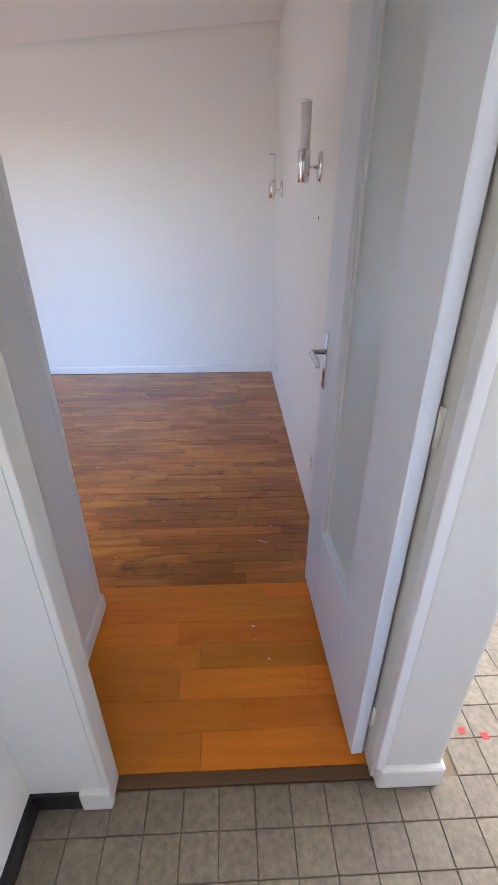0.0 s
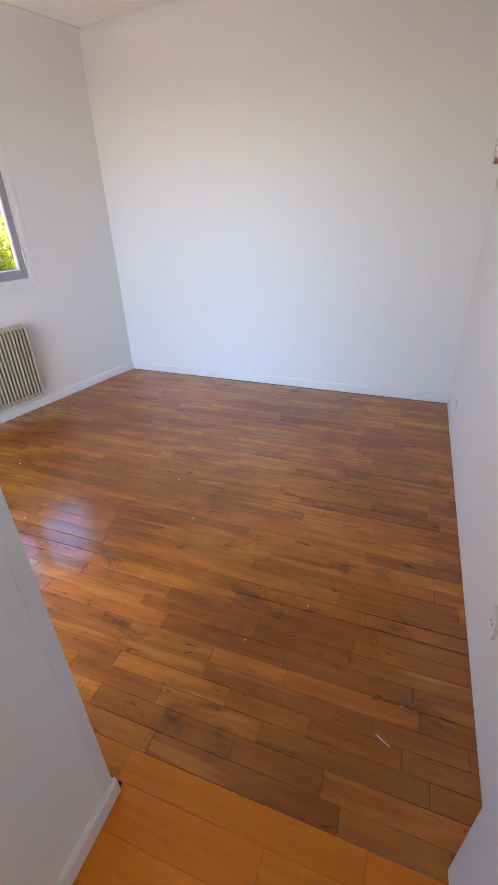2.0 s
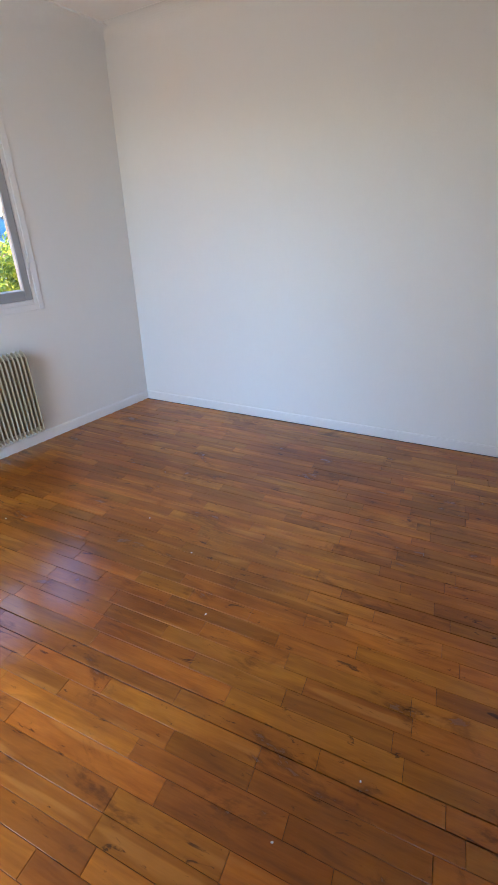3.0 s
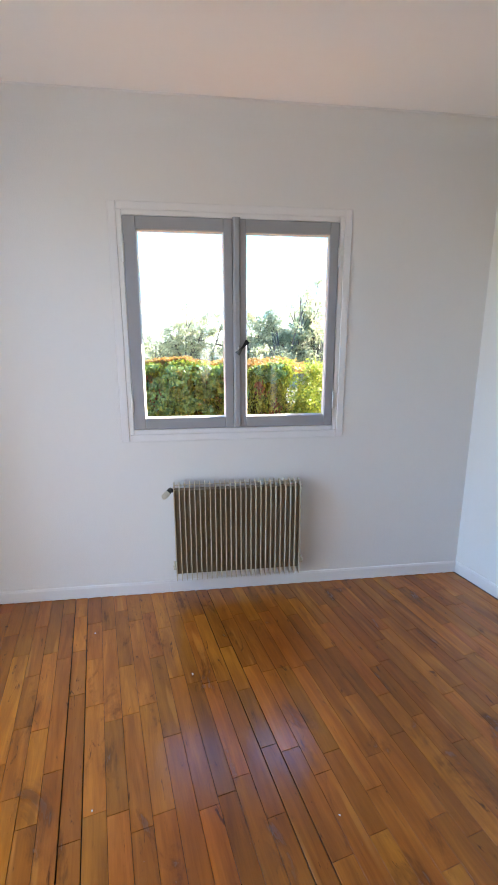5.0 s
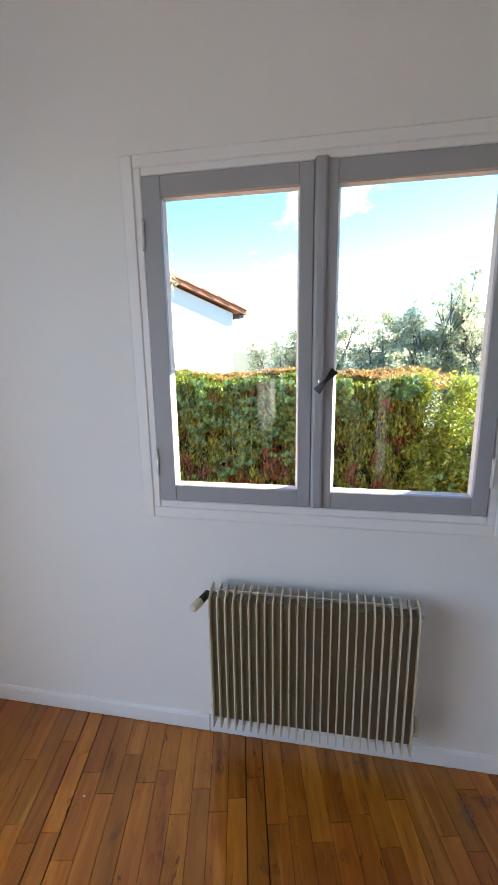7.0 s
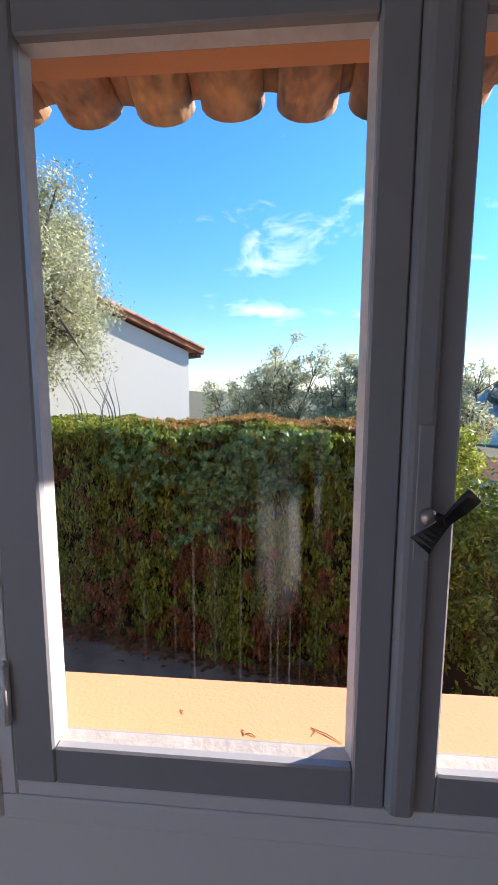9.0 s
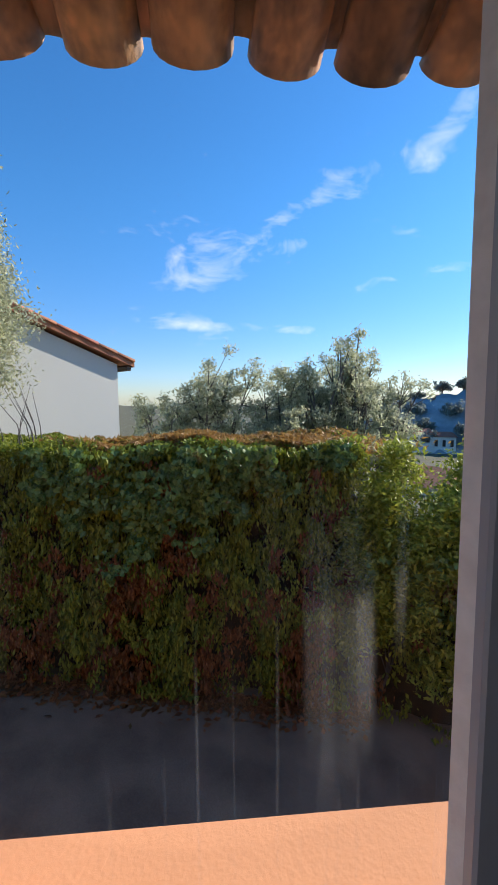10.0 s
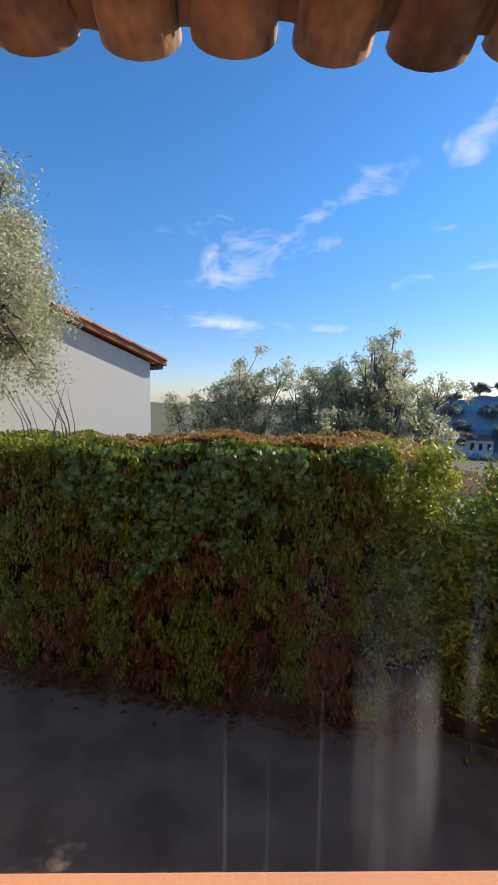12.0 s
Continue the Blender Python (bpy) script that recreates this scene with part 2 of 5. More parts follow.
def leaf_material(name, a, c, brown=None, amount=0.0, thin=0.42, gloss=0.5):
    """Leaves: two greens mixed leaf by leaf, with dead patches at about half a metre."""
    m = bpy.data.materials.new(name)
    m.use_nodes = True
    n, l = m.node_tree.nodes, m.node_tree.links
    b = n["Principled BSDF"]
    b.inputs["Roughness"].default_value = gloss
    geo = n.new("ShaderNodeNewGeometry")
    mix = n.new("ShaderNodeMix")
    mix.data_type = "RGBA"
    mix.inputs["A"].default_value, mix.inputs["B"].default_value = (*a, 1), (*c, 1)
    l.new(geo.outputs["Random Per Island"], mix.inputs["Factor"])
    col = mix.outputs["Result"]
    if brown:
        noi, ramp, m2 = n.new("ShaderNodeTexNoise"), n.new("ShaderNodeValToRGB"), n.new("ShaderNodeMix")
        noi.inputs["Scale"].default_value, noi.inputs["Detail"].default_value = 1.7, 5
        noi.inputs["Roughness"].default_value = 0.65
        l.new(geo.outputs["Position"], noi.inputs["Vector"])
        ramp.color_ramp.elements[0].position, ramp.color_ramp.elements[1].position = 0.62 - amount, 0.70 - amount
        l.new(noi.outputs["Fac"], ramp.inputs["Fac"])
        m2.data_type = "RGBA"
        m2.inputs["B"].default_value = (*brown, 1)
        l.new(ramp.outputs["Color"], m2.inputs["Factor"]), l.new(col, m2.inputs["A"])
        col = m2.outputs["Result"]
    l.new(col, b.inputs["Base Color"])
    tr, ms, out = n.new("ShaderNodeBsdfTranslucent"), n.new("ShaderNodeMixShader"), n["Material Output"]
    l.new(col, tr.inputs["Color"])
    ms.inputs["Fac"].default_value = thin
    l.new(b.outputs["BSDF"], ms.inputs[1]), l.new(tr.outputs["BSDF"], ms.inputs[2])
    l.new(ms.outputs["Shader"], out.inputs["Surface"])
    return m


def glass_material(name, streaks):
    """Clear pane with faint dust and, on one pane, dried white runs."""
    m = bpy.data.materials.new(name)
    m.use_nodes = True
    n, l = m.node_tree.nodes, m.node_tree.links
    n.remove(n["Principled BSDF"])
    out = n["Material Output"]
    clear, gl, mix = n.new("ShaderNodeBsdfTransparent"), n.new("ShaderNodeBsdfGlossy"), n.new("ShaderNodeMixShader")
    clear.inputs["Color"].default_value = (0.97, 0.985, 0.98, 1)
    gl.inputs["Roughness"].default_value = 0.02
    fres, half = n.new("ShaderNodeFresnel"), n.new("ShaderNodeMath")
    fres.inputs["IOR"].default_value = 1.32
    half.operation = "MULTIPLY"
    half.inputs[1].default_value = 0.12
    l.new(fres.outputs["Fac"], half.inputs[0]), l.new(half.outputs[0], mix.inputs["Fac"])
    l.new(clear.outputs["BSDF"], mix.inputs[1]), l.new(gl.outputs["BSDF"], mix.inputs[2])
    dif, mix2 = n.new("ShaderNodeBsdfTranslucent"), n.new("ShaderNodeMixShader")
    dif.inputs["Color"].default_value = (0.88, 0.86, 0.80, 1)
    tc = n.new("ShaderNodeTexCoord")
    mp, noi = n.new("ShaderNodeMapping"), n.new("ShaderNodeTexNoise")
    mp.inputs["Scale"].default_value = (1.0, 26.0, 1.1)
    noi.inputs["Scale"].default_value, noi.inputs["Detail"].default_value = 1.0, 6
    l.new(tc.outputs["Object"], mp.inputs["Vector"]), l.new(mp.outputs["Vector"], noi.inputs["Vector"])
    ramp = n.new("ShaderNodeMapRange")
    ramp.inputs["From Min"].default_value, ramp.inputs["From Max"].default_value = 0.5, 0.85
    ramp.inputs["To Max"].default_value = 0.004
    l.new(noi.outputs["Fac"], ramp.inputs["Value"])
    fac = ramp.outputs["Result"]
    sep = n.new("ShaderNodeSeparateXYZ")
    l.new(tc.outputs["Object"], sep.inputs["Vector"])

    def window(sock, lo, hi, soft):
        """One between lo and hi, with soft edges."""
        a, c, p = n.new("ShaderNodeMapRange"), n.new("ShaderNodeMapRange"), n.new("ShaderNodeMath")
        a.interpolation_type = c.interpolation_type = "SMOOTHSTEP"
        a.inputs["From Min"].default_value, a.inputs["From Max"].default_value = lo - soft, lo + soft
        c.inputs["From Min"].default_value, c.inputs["From Max"].default_value = hi + soft, hi - soft
        l.new(sock, a.inputs["Value"]), l.new(sock, c.inputs["Value"])
        p.operation = "MULTIPLY"
        l.new(a.outputs["Result"], p.inputs[0]), l.new(c.outputs["Result"], p.inputs[1])
        return p.outputs[0]

    for y0, y1, z0, z1, amount in streaks:
        # the runs wander a little as they go down
        wob, wz = n.new("ShaderNodeTexNoise"), n.new("ShaderNodeMath")
        wob.inputs["Scale"].default_value, wob.inputs["Detail"].default_value = 9.0, 4
        l.new(tc.outputs["Object"], wob.inputs["Vector"])
        wz.operation = "MULTIPLY_ADD"
        wz.inputs[1].default_value = (y1 - y0) * 0.7
        l.new(wob.outputs["Fac"], wz.inputs[0]), l.new(sep.outputs["Y"], wz.inputs[2])
        sy, sz = window(wz.outputs[0], y0 + (y1 - y0) * 0.35, y1 + (y1 - y0) * 0.35, (y1 - y0) * 0.3), window(sep.outputs["Z"], z0, z1, 0.05)
        a, c, d = n.new("ShaderNodeMath"), n.new("ShaderNodeMath"), n.new("ShaderNodeMath")
        a.operation = c.operation = "MULTIPLY"
        l.new(sy, a.inputs[0]), l.new(sz, a.inputs[1])
        l.new(a.outputs[0], c.inputs[0])
        sh = n.new("ShaderNodeMapRange")
        sh.inputs["From Min"].default_value, sh.inputs["From Max"].default_value = 0.3, 0.7
        sh.inputs["To Min"].default_value, sh.inputs["To Max"].default_value = amount * 0.35, amount
        l.new(noi.outputs["Fac"], sh.inputs["Value"]), l.new(sh.outputs["Result"], c.inputs[1])
        d.operation = "MAXIMUM"
        l.new(fac, d.inputs[0]), l.new(c.outputs[0], d.inputs[1])
        fac = d.outputs[0]
    l.new(fac, mix2.inputs["Fac"])
    l.new(mix.outputs["Shader"], mix2.inputs[1]), l.new(dif.outputs["BSDF"], mix2.inputs[2])
    l.new(mix2.outputs["Shader"], out.inputs["Surface"])
    return m


M_WALL = material("white wall paint", (0.79, 0.79, 0.775), 0.75, vary=0.012, scale=1.5, fine=40, bump=0.22, bump_scale=220, stretch=(1, 1, 0.6))
M_CEIL = material("ceiling paint", (0.88, 0.865, 0.845), 0.8, vary=0.01, scale=1.2, fine=30, bump=0.08, bump_scale=150)
M_TRIM = material("white gloss paint", (0.80, 0.80, 0.80), 0.35, vary=0.02, scale=6, bump=0.12, bump_scale=35)
M_DOOR = material("door paint", (0.74, 0.77, 0.82), 0.4, vary=0.015, scale=4, bump=0.06, bump_scale=30)
M_CASING = material("aged cream paint", (0.72, 0.71, 0.66), 0.5, vary=0.03, scale=7, bump=0.18, bump_scale=30)
M_SASH = material("grey sash paint", (0.34, 0.35, 0.37), 0.45, vary=0.025, scale=9, bump=0.15, bump_scale=40)
M_BEAD = material("putty and bare bead", (0.80, 0.77, 0.73), 0.6, vary=0.10, scale=25, bump=0.4, bump_scale=60)
M_RAD = material("cream radiator enamel", (0.62, 0.56, 0.42), 0.4, vary=0.04, scale=9, bump=0.05)
# same cream enamel, darkened to paint the shade between the fins
M_RADIN = material("enamel with painted fin shade", (0.24, 0.20, 0.135), 0.55, vary=0.06, scale=14, bump=0.05)
M_BLACK = material("black skirting paint", (0.012, 0.012, 0.013), 0.35, vary=0.1, bump=0.05)
M_DARK = material("dark joint", (0.055, 0.026, 0.012), 0.9, vary=0.1, bump=0.1)
M_STRIP = material("worn threshold oak", (0.14, 0.065, 0.025), 0.5, vary=0.2, scale=20, bump=0.2, stretch=(1, 8, 1))
M_CHROME = material("chrome", (0.75, 0.76, 0.78), 0.14, 1.0, vary=0.03, bump=0.0)
M_BRONZE = material("blackened handle metal", (0.035, 0.035, 0.035), 0.35, 0.6, vary=0.1, bump=0.05)
M_STEEL = material("dull steel", (0.45, 0.45, 0.44), 0.35, 0.9, vary=0.08, bump=0.05)
M_PLASTIC = material("white plastic", (0.78, 0.77, 0.74), 0.35, vary=0.01, bump=0.0)
M_HTILE = material("speckled floor tile", (0.27, 0.225, 0.155), 0.5, vary=0.24, scale=55, fine=260, bump=0.12, spread=0.10)
M_REDTAPE = material("red paint dab", (0.6, 0.03, 0.02), 0.5, vary=0.05)
M_GROUT = material("dark grout", (0.23, 0.175, 0.11), 0.9, vary=0.1)
M_OLD = wood("old varnished oak", (0.58, 0.192, 0.019), (0.28, 0.080, 0.008), 0.46, 1.0, 0.22, 1.0)
M_NEW = wood("newer orange boards", (0.74, 0.222, 0.019), (0.58, 0.160, 0.012), 0.48, 0.5, 0.15, 0.25)
M_OCHRE = material("orange facade render", (0.76, 0.355, 0.175), 0.85, vary=0.04, scale=5, fine=70, bump=0.25, bump_scale=120)
M_TERRA = material("weathered roof tile", (0.82, 0.42, 0.21), 0.85, tint=(0.12, 0.09, 0.075), scale=11, fine=38, bump=0.6, bump_scale=40, stretch=(0.9, 1.2, 1.2), spread=0.35)
M_TERRA_FAR = material("sunlit roof tile", (0.42, 0.155, 0.085), 0.85, vary=0.2, scale=3, bump=0.2, spread=0.2)
M_ASPHALT = material("asphalt", (0.32, 0.235, 0.155), 0.9, vary=0.3, scale=2.2, fine=70, bump=0.8, bump_scale=90)
M_EARTH = material("dry grass and earth", (0.14, 0.13, 0.06), 0.95, vary=0.3, scale=0.6, fine=10, bump=0.3, bump_scale=8)
M_HOUSE = material("white house render", (0.64, 0.645, 0.58), 0.85, vary=0.03, scale=1.2, fine=25, bump=0.2, bump_scale=60)
M_LEAF = material("dry leaf", (0.42, 0.24, 0.10), 0.7, vary=0.15, scale=60, bump=0.2)
M_BARK = material("olive bark", (0.16, 0.14, 0.12), 0.9, vary=0.25, scale=20, bump=0.4, bump_scale=30)
# distance haze is put into this colour: paler and bluer than the woods
M_HILL_HAZE = material("wooded hill with painted haze", (0.34, 0.40, 0.41), 0.95, tint=(0.15, 0.19, 0.20), scale=0.12, fine=0.7, bump=0.0)
M_THUJA = leaf_material("clipped cypress", (0.09, 0.13, 0.012), (0.36, 0.40, 0.045))
M_DEAD = leaf_material("dead cypress", (0.16, 0.055, 0.016), (0.36, 0.15, 0.045), (0.12, 0.10, 0.03), 0.04)
M_TOP = leaf_material("dry hedge top", (0.32, 0.17, 0.045), (0.46, 0.27, 0.08), (0.18, 0.22, 0.04), 0.06)
M_IVY = leaf_material("ivy", (0.07, 0.14, 0.03), (0.24, 0.36, 0.09), (0.36, 0.18, 0.06), 0.03, 0.30, 0.38)
M_BUSH = leaf_material("yellow green bush", (0.15, 0.21, 0.022), (0.50, 0.53, 0.08))
M_OLIVE = leaf_material("olive leaves", (0.28, 0.30, 0.16), (0.60, 0.61, 0.42), thin=0.62)
M_CORE = material("dark hedge core", (0.06, 0.042, 0.018), 0.95, vary=0.3, scale=8, bump=0.3)
M_GLASS_L = glass_material("pane with dried runs", [(-0.192, -0.176, 1.29, 1.5, 0.030), (-0.18, -0.164, 1.25, 1.47, 0.045), (-0.168, -0.146, 1.27, 1.5, 0.039), (-0.15, -0.134, 1.3, 1.44, 0.066), (-0.114, -0.106, 1.4, 1.5, 0.054), (-0.23, -0.2, 1.42, 1.52, 0.015),
                                                     (-0.3565, -0.3545, 1.12, 1.26, 0.017), (-0.332, -0.3305, 1.12, 1.22, 0.013), (-0.311, -0.309, 1.12, 1.28, 0.019), (-0.2835, -0.281, 1.12, 1.36, 0.027), (-0.2525, -0.251, 1.12, 1.36, 0.013), (-0.216, -0.2135, 1.12, 1.4, 0.028), (-0.196, -0.1945, 1.12, 1.3, 0.012),
                                                     (-0.1725, -0.17, 1.1, 1.24, 0.034), (-0.1625, -0.16, 1.1, 1.25, 0.031), (-0.145, -0.143, 1.1, 1.28, 0.027), (-0.13, -0.1285, 1.12, 1.26, 0.013), (-0.108, -0.1065, 1.12, 1.26, 0.013)])
M_GLASS_R = glass_material("dusty pane", [(0.20, 0.23, 1.1, 1.5, 0.02)])
M_FROST = bpy.data.materials.new("frosted glass")
M_FROST.use_nodes = True
fb = M_FROST.node_tree.nodes["Principled BSDF"]
fb.inputs["Base Color"].default_value = (0.70, 0.76, 0.75, 1)
fb.inputs["Transmission Weight"].default_value, fb.inputs["Roughness"].default_value = 0.2, 0.3
M_TUBE = bpy.data.materials.new("frosted lamp tube")
M_TUBE.use_nodes = True
tb = M_TUBE.node_tree.nodes["Principled BSDF"]
tb.inputs["Base Color"].default_value = (0.83, 0.83, 0.81, 1)
tb.inputs["Transmission Weight"].default_value, tb.inputs["Roughness"].default_value = 0.15, 0.5


# ---------------------------------------------------------------- mesh helpers
def box(bm, x0, y0, z0, x1, y1, z1, mat=0):
    v = [bm.verts.new(p) for p in ((x0, y0, z0), (x1, y0, z0), (x1, y1, z0), (x0, y1, z0), (x0, y0, z1), (x1, y0, z1), (x1, y1, z1), (x0, y1, z1))]
    for q in ((3, 2, 1, 0), (4, 5, 6, 7), (0, 1, 5, 4), (1, 2, 6, 5), (2, 3, 7, 6), (3, 0, 4, 7)):
        f = bm.faces.new([v[i] for i in q])
        f.material_index = mat
    return v


def boxes(*dims):
    bm = bmesh.new()
    for d in dims:
        box(bm, *d)
    return bm


def soft_box(x0, y0, z0, x1, y1, z1, r=0.004, segs=2):
    bm = boxes((x0, y0, z0, x1, y1, z1))
    bmesh.ops.bevel(bm, geom=bm.edges[:], offset=r, segments=segs, affect="EDGES", profile=0.5)
    return bm


def tube(bm, pts, radii, sides=8, caps=True):
    """A bent rod through pts."""
    pts = [Vector(p) for p in pts]
    rings = []
    for i, p in enumerate(pts):
        d = (pts[min(i + 1, len(pts) - 1)] - pts[max(i - 1, 0)]).normalized()
        a = d.orthogonal().normalized() if i == 0 else (a - d * a.dot(d)).normalized()
        b = d.cross(a)
        r = radii[i] if isinstance(radii, (list, tuple)) else radii
        rings.append([bm.verts.new(p + (a * math.cos(2 * math.pi * k / sides) + b * math.sin(2 * math.pi * k / sides)) * r) for k in range(sides)])
    for r0, r1 in zip(rings, rings[1:]):
        for k in range(sides):
            bm.faces.new((r0[k], r0[(k + 1) % sides], r1[(k + 1) % sides], r1[k]))
    if caps:
        bm.faces.new(rings[0][::-1]), bm.faces.new(rings[-1])
    return bm


def prism(profile, axis_pts):
    """A profile of (a, b) pairs swept straight between two frames given as functions of (a, b)."""
    bm = bmesh.new()
    ends = [[bm.verts.new(f(a, b)) for a, b in profile] for f in axis_pts]
    k = len(profile)
    for i in range(k):
        bm.faces.new((ends[0][i], ends[0][(i + 1) % k], ends[1][(i + 1) % k], ends[1][i]))
    bm.faces.new(ends[0][::-1]), bm.faces.new(ends[1])
    return bm


def finish(bm, name, mats, smooth=False):
    me = bpy.data.meshes.new(name)
    bmesh.ops.recalc_face_normals(bm, faces=bm.faces[:])
    bm.to_mesh(me)
    bm.free()
    for m in mats if isinstance(mats, (list, tuple)) else [mats]:
        me.materials.append(m)
    if smooth:
        for p in me.polygons:
            p.use_smooth = True
    return me


def solid(name, bm, mats, label="", category="", kind="", m=None, smooth=False, group=""):
    """A top-level mesh."""
    ob = new(name, finish(bm, name, mats, smooth))
    if m:
        ob.matrix_world = m
    return tagged(ob, label, category, group, kind)


def thing(name, m, label, category, group="", kind=""):
    """A top-level Empty that holds parts."""
    ob = new(name)
    ob.empty_display_size = 0.1
    ob.matrix_world = m
    return tagged(ob, label, category, group, kind)


def part(name, bm, mats, parent, label="", smooth=False, m=None, kind=""):
    ob = new(name, bm if isinstance(bm, bpy.types.Mesh) else finish(bm, name, mats, smooth))
    ob.parent = parent
    if m:
        ob.matrix_basis = m
    return tagged(ob, label, kind=kind)


HERE = Matrix.Identity(4)
# the window wall runs twelve degrees off the others: x into the room, y along the wall
WEST = pose(-2.793, 2.845, 0, 0, 0, -12)
STRUCT = "structure"

# ---------------------------------------------------------------- the room
ROOF_Z, COVE = 2.518, 0.11
NORTH_Y, EAST_X, PART_X, PART_Y = 4.235, 0.44, -0.526, 1.147


def west_x(y):
    return -2.793 + (y - 2.845) * math.tan(radians(12))


floor = solid("floor", boxes((-3.4, 0.535, -0.30, 0.60, 4.40, -0.012)), M_DARK, "worn orange-brown parquet floor of oak boards", "floor", STRUCT)
RISE = 0.08


def ceiling_z(x):
    """The ceiling follows the roof: it rises gently from the window wall."""
    return ROOF_Z + RISE * x


ceiling_bm = prism([(-0.15, 0.0), (3.85, 0.0), (3.85, 0.18), (-0.15, 0.18)], [lambda a, b: Vector((a, -2.4, ceiling_z(a) + b)), lambda a, b: Vector((a, 2.2, ceiling_z(a) + b))])
solid("ceiling", ceiling_bm, M_CEIL, "plain white painted plaster ceiling rising from the window wall", "ceiling", STRUCT, WEST)
solid("wall_north", boxes((-2.9, NORTH_Y, -0.3, 0.60, NORTH_Y + 0.2, 3.20)), M_WALL, "bare white painted plaster wall", "wall", STRUCT)
solid("wall_east", boxes((EAST_X, 0.62, -0.02, 0.60, NORTH_Y, 3.20)), M_WALL, "bare white painted wall with two sconces", "wall", STRUCT)
# the opening in this wall is unseen, made up for the fill lamp
solid("wall_south", boxes((-3.3, PART_Y - 0.12, -0.02, -2.70, PART_Y, 3.20), (-1.0, PART_Y - 0.12, -0.02, PART_X, PART_Y, 3.20), (-2.70, PART_Y - 0.12, 2.15, -1.0, PART_Y, 3.20), (PART_X - 0.12, 0.535, -0.02, PART_X, PART_Y - 0.12, 3.20)), M_WALL,
      "white painted partition with a square corner and an added unseen opening", "wall", STRUCT)
# corner bead down the edge of the partition
solid("corner_trim", boxes((PART_X - 0.03, PART_Y - 0.032, 0.075, PART_X + 0.0025, PART_Y + 0.0025, 2.70)), M_TRIM, "white painted corner strip", "trim", STRUCT)

# window wall: inner leaf white, outer leaf ochre render
WIN_Y, WIN_Z0, WIN_Z1 = 0.578, 0.958, 2.078
inner = boxes((-0.06, -1.85, -0.02, 0, -WIN_Y, 3.20), (-0.06, WIN_Y, -0.02, 0, 1.60, 3.20),
              (-0.06, -WIN_Y, -0.02, 0, WIN_Y, WIN_Z0), (-0.06, -WIN_Y, WIN_Z1, 0, WIN_Y, 3.20))
solid("wall_west", inner, M_WALL, "white painted wall with a casement window", "wall", STRUCT, WEST)
outer = boxes((-0.168, -4.0, -2.4, -0.062, -0.66, 2.60), (-0.168, 0.66, -3.0, -0.062, 4.0, 2.60),
              (-0.168, -0.66, -2.8, -0.062, 0.66, 0.955), (-0.168, -0.66, 2.055, -0.062, 0.66, 2.60))
solid("facade_west", outer, M_OCHRE, "orange rendered outer wall under the eaves", "wall", STRUCT, WEST)

# rounded cove between walls and ceiling
arc = [(0.0, -COVE)] + [(COVE - COVE * math.cos(a), -COVE + COVE * math.sin(a)) for a in [math.pi / 2 * k / 14 for k in range(1, 15)]] + [(COVE, 0.020), (-0.02, 0.020), (-0.02, -COVE)]


def cove(name, p, q, inward):
    """The cove follows the slope of the ceiling between two points of a wall."""
    w, up, face = Vector((*inward, 0)).normalized(), Vector((0, 0, 1)), WEST.inverted()
    ends = [Vector((*c, ceiling_z((face @ Vector((*c, 0))).x))) for c in (p, q)]
    solid(name, prism(arc, [lambda a, b: ends[0] + w * a + up * b, lambda a, b: ends[1] + w * a + up * b]), M_WALL,
          "rounded white plaster cove under the ceiling", "cove", STRUCT)


cove("cove_west", (west_x(1.0), 1.0), (west_x(NORTH_Y), NORTH_Y), (0.978, -0.208))
cove("cove_north", (west_x(NORTH_Y) + 0.02, NORTH_Y), (EAST_X, NORTH_Y), (0, -1))

# skirting: board with a small rounded top
skirt = [(0, 0.002), (0.011, 0.002), (0.011, 0.062), (0.007, 0.072), (0, 0.074)]


def skirting(name, p, q, inward):
    p, q, w = Vector((*p, 0)), Vector((*q, 0)), Vector((*inward, 0)).normalized()
    up = Vector((0, 0, 1))
    solid(name, prism(skirt, [lambda a, b: p + w * a + up * b, lambda a, b: q + w * a + up * b]), M_TRIM, "white painted wooden skirting board", "skirting", STRUCT)


wy0, wy1 = 1.15, NORTH_Y - 0.002
c0, s0 = math.cos(radians(12)), math.sin(radians(12))
skirting("baseboard_west_a", (west_x(wy0), wy0), (-2.793 - s0 * 0.40, 2.845 - c0 * 0.40), (c0, -s0))
skirting("baseboard_west_b", (-2.793 - s0 * 0.395, 2.845 - c0 * 0.395), (west_x(wy1), wy1), (c0, -s0))
skirting("baseboard_north", (west_x(NORTH_Y) + 0.012, NORTH_Y), (EAST_X - 0.002, NORTH_Y), (0, -1))
skirting("baseboard_partition", (PART_X, 0.54), (PART_X, PART_Y + 0.011), (1, 0))
skirting("baseboard_south", (-1.0, PART_Y), (PART_X - 0.001, PART_Y), (0, 1))
solid("joint_north", boxes((-2.5, NORTH_Y - 0.020, -0.006, EAST_X, NORTH_Y - 0.0112, 0.0012)), M_DARK, "dark gap between floor and skirting", "joint", STRUCT)

# ---------------------------------------------------------------- window
win = thing("window_1", WEST, "closed two-leaf wooden casement window, grey painted, with dusty panes", "window", kind=STRUCT)


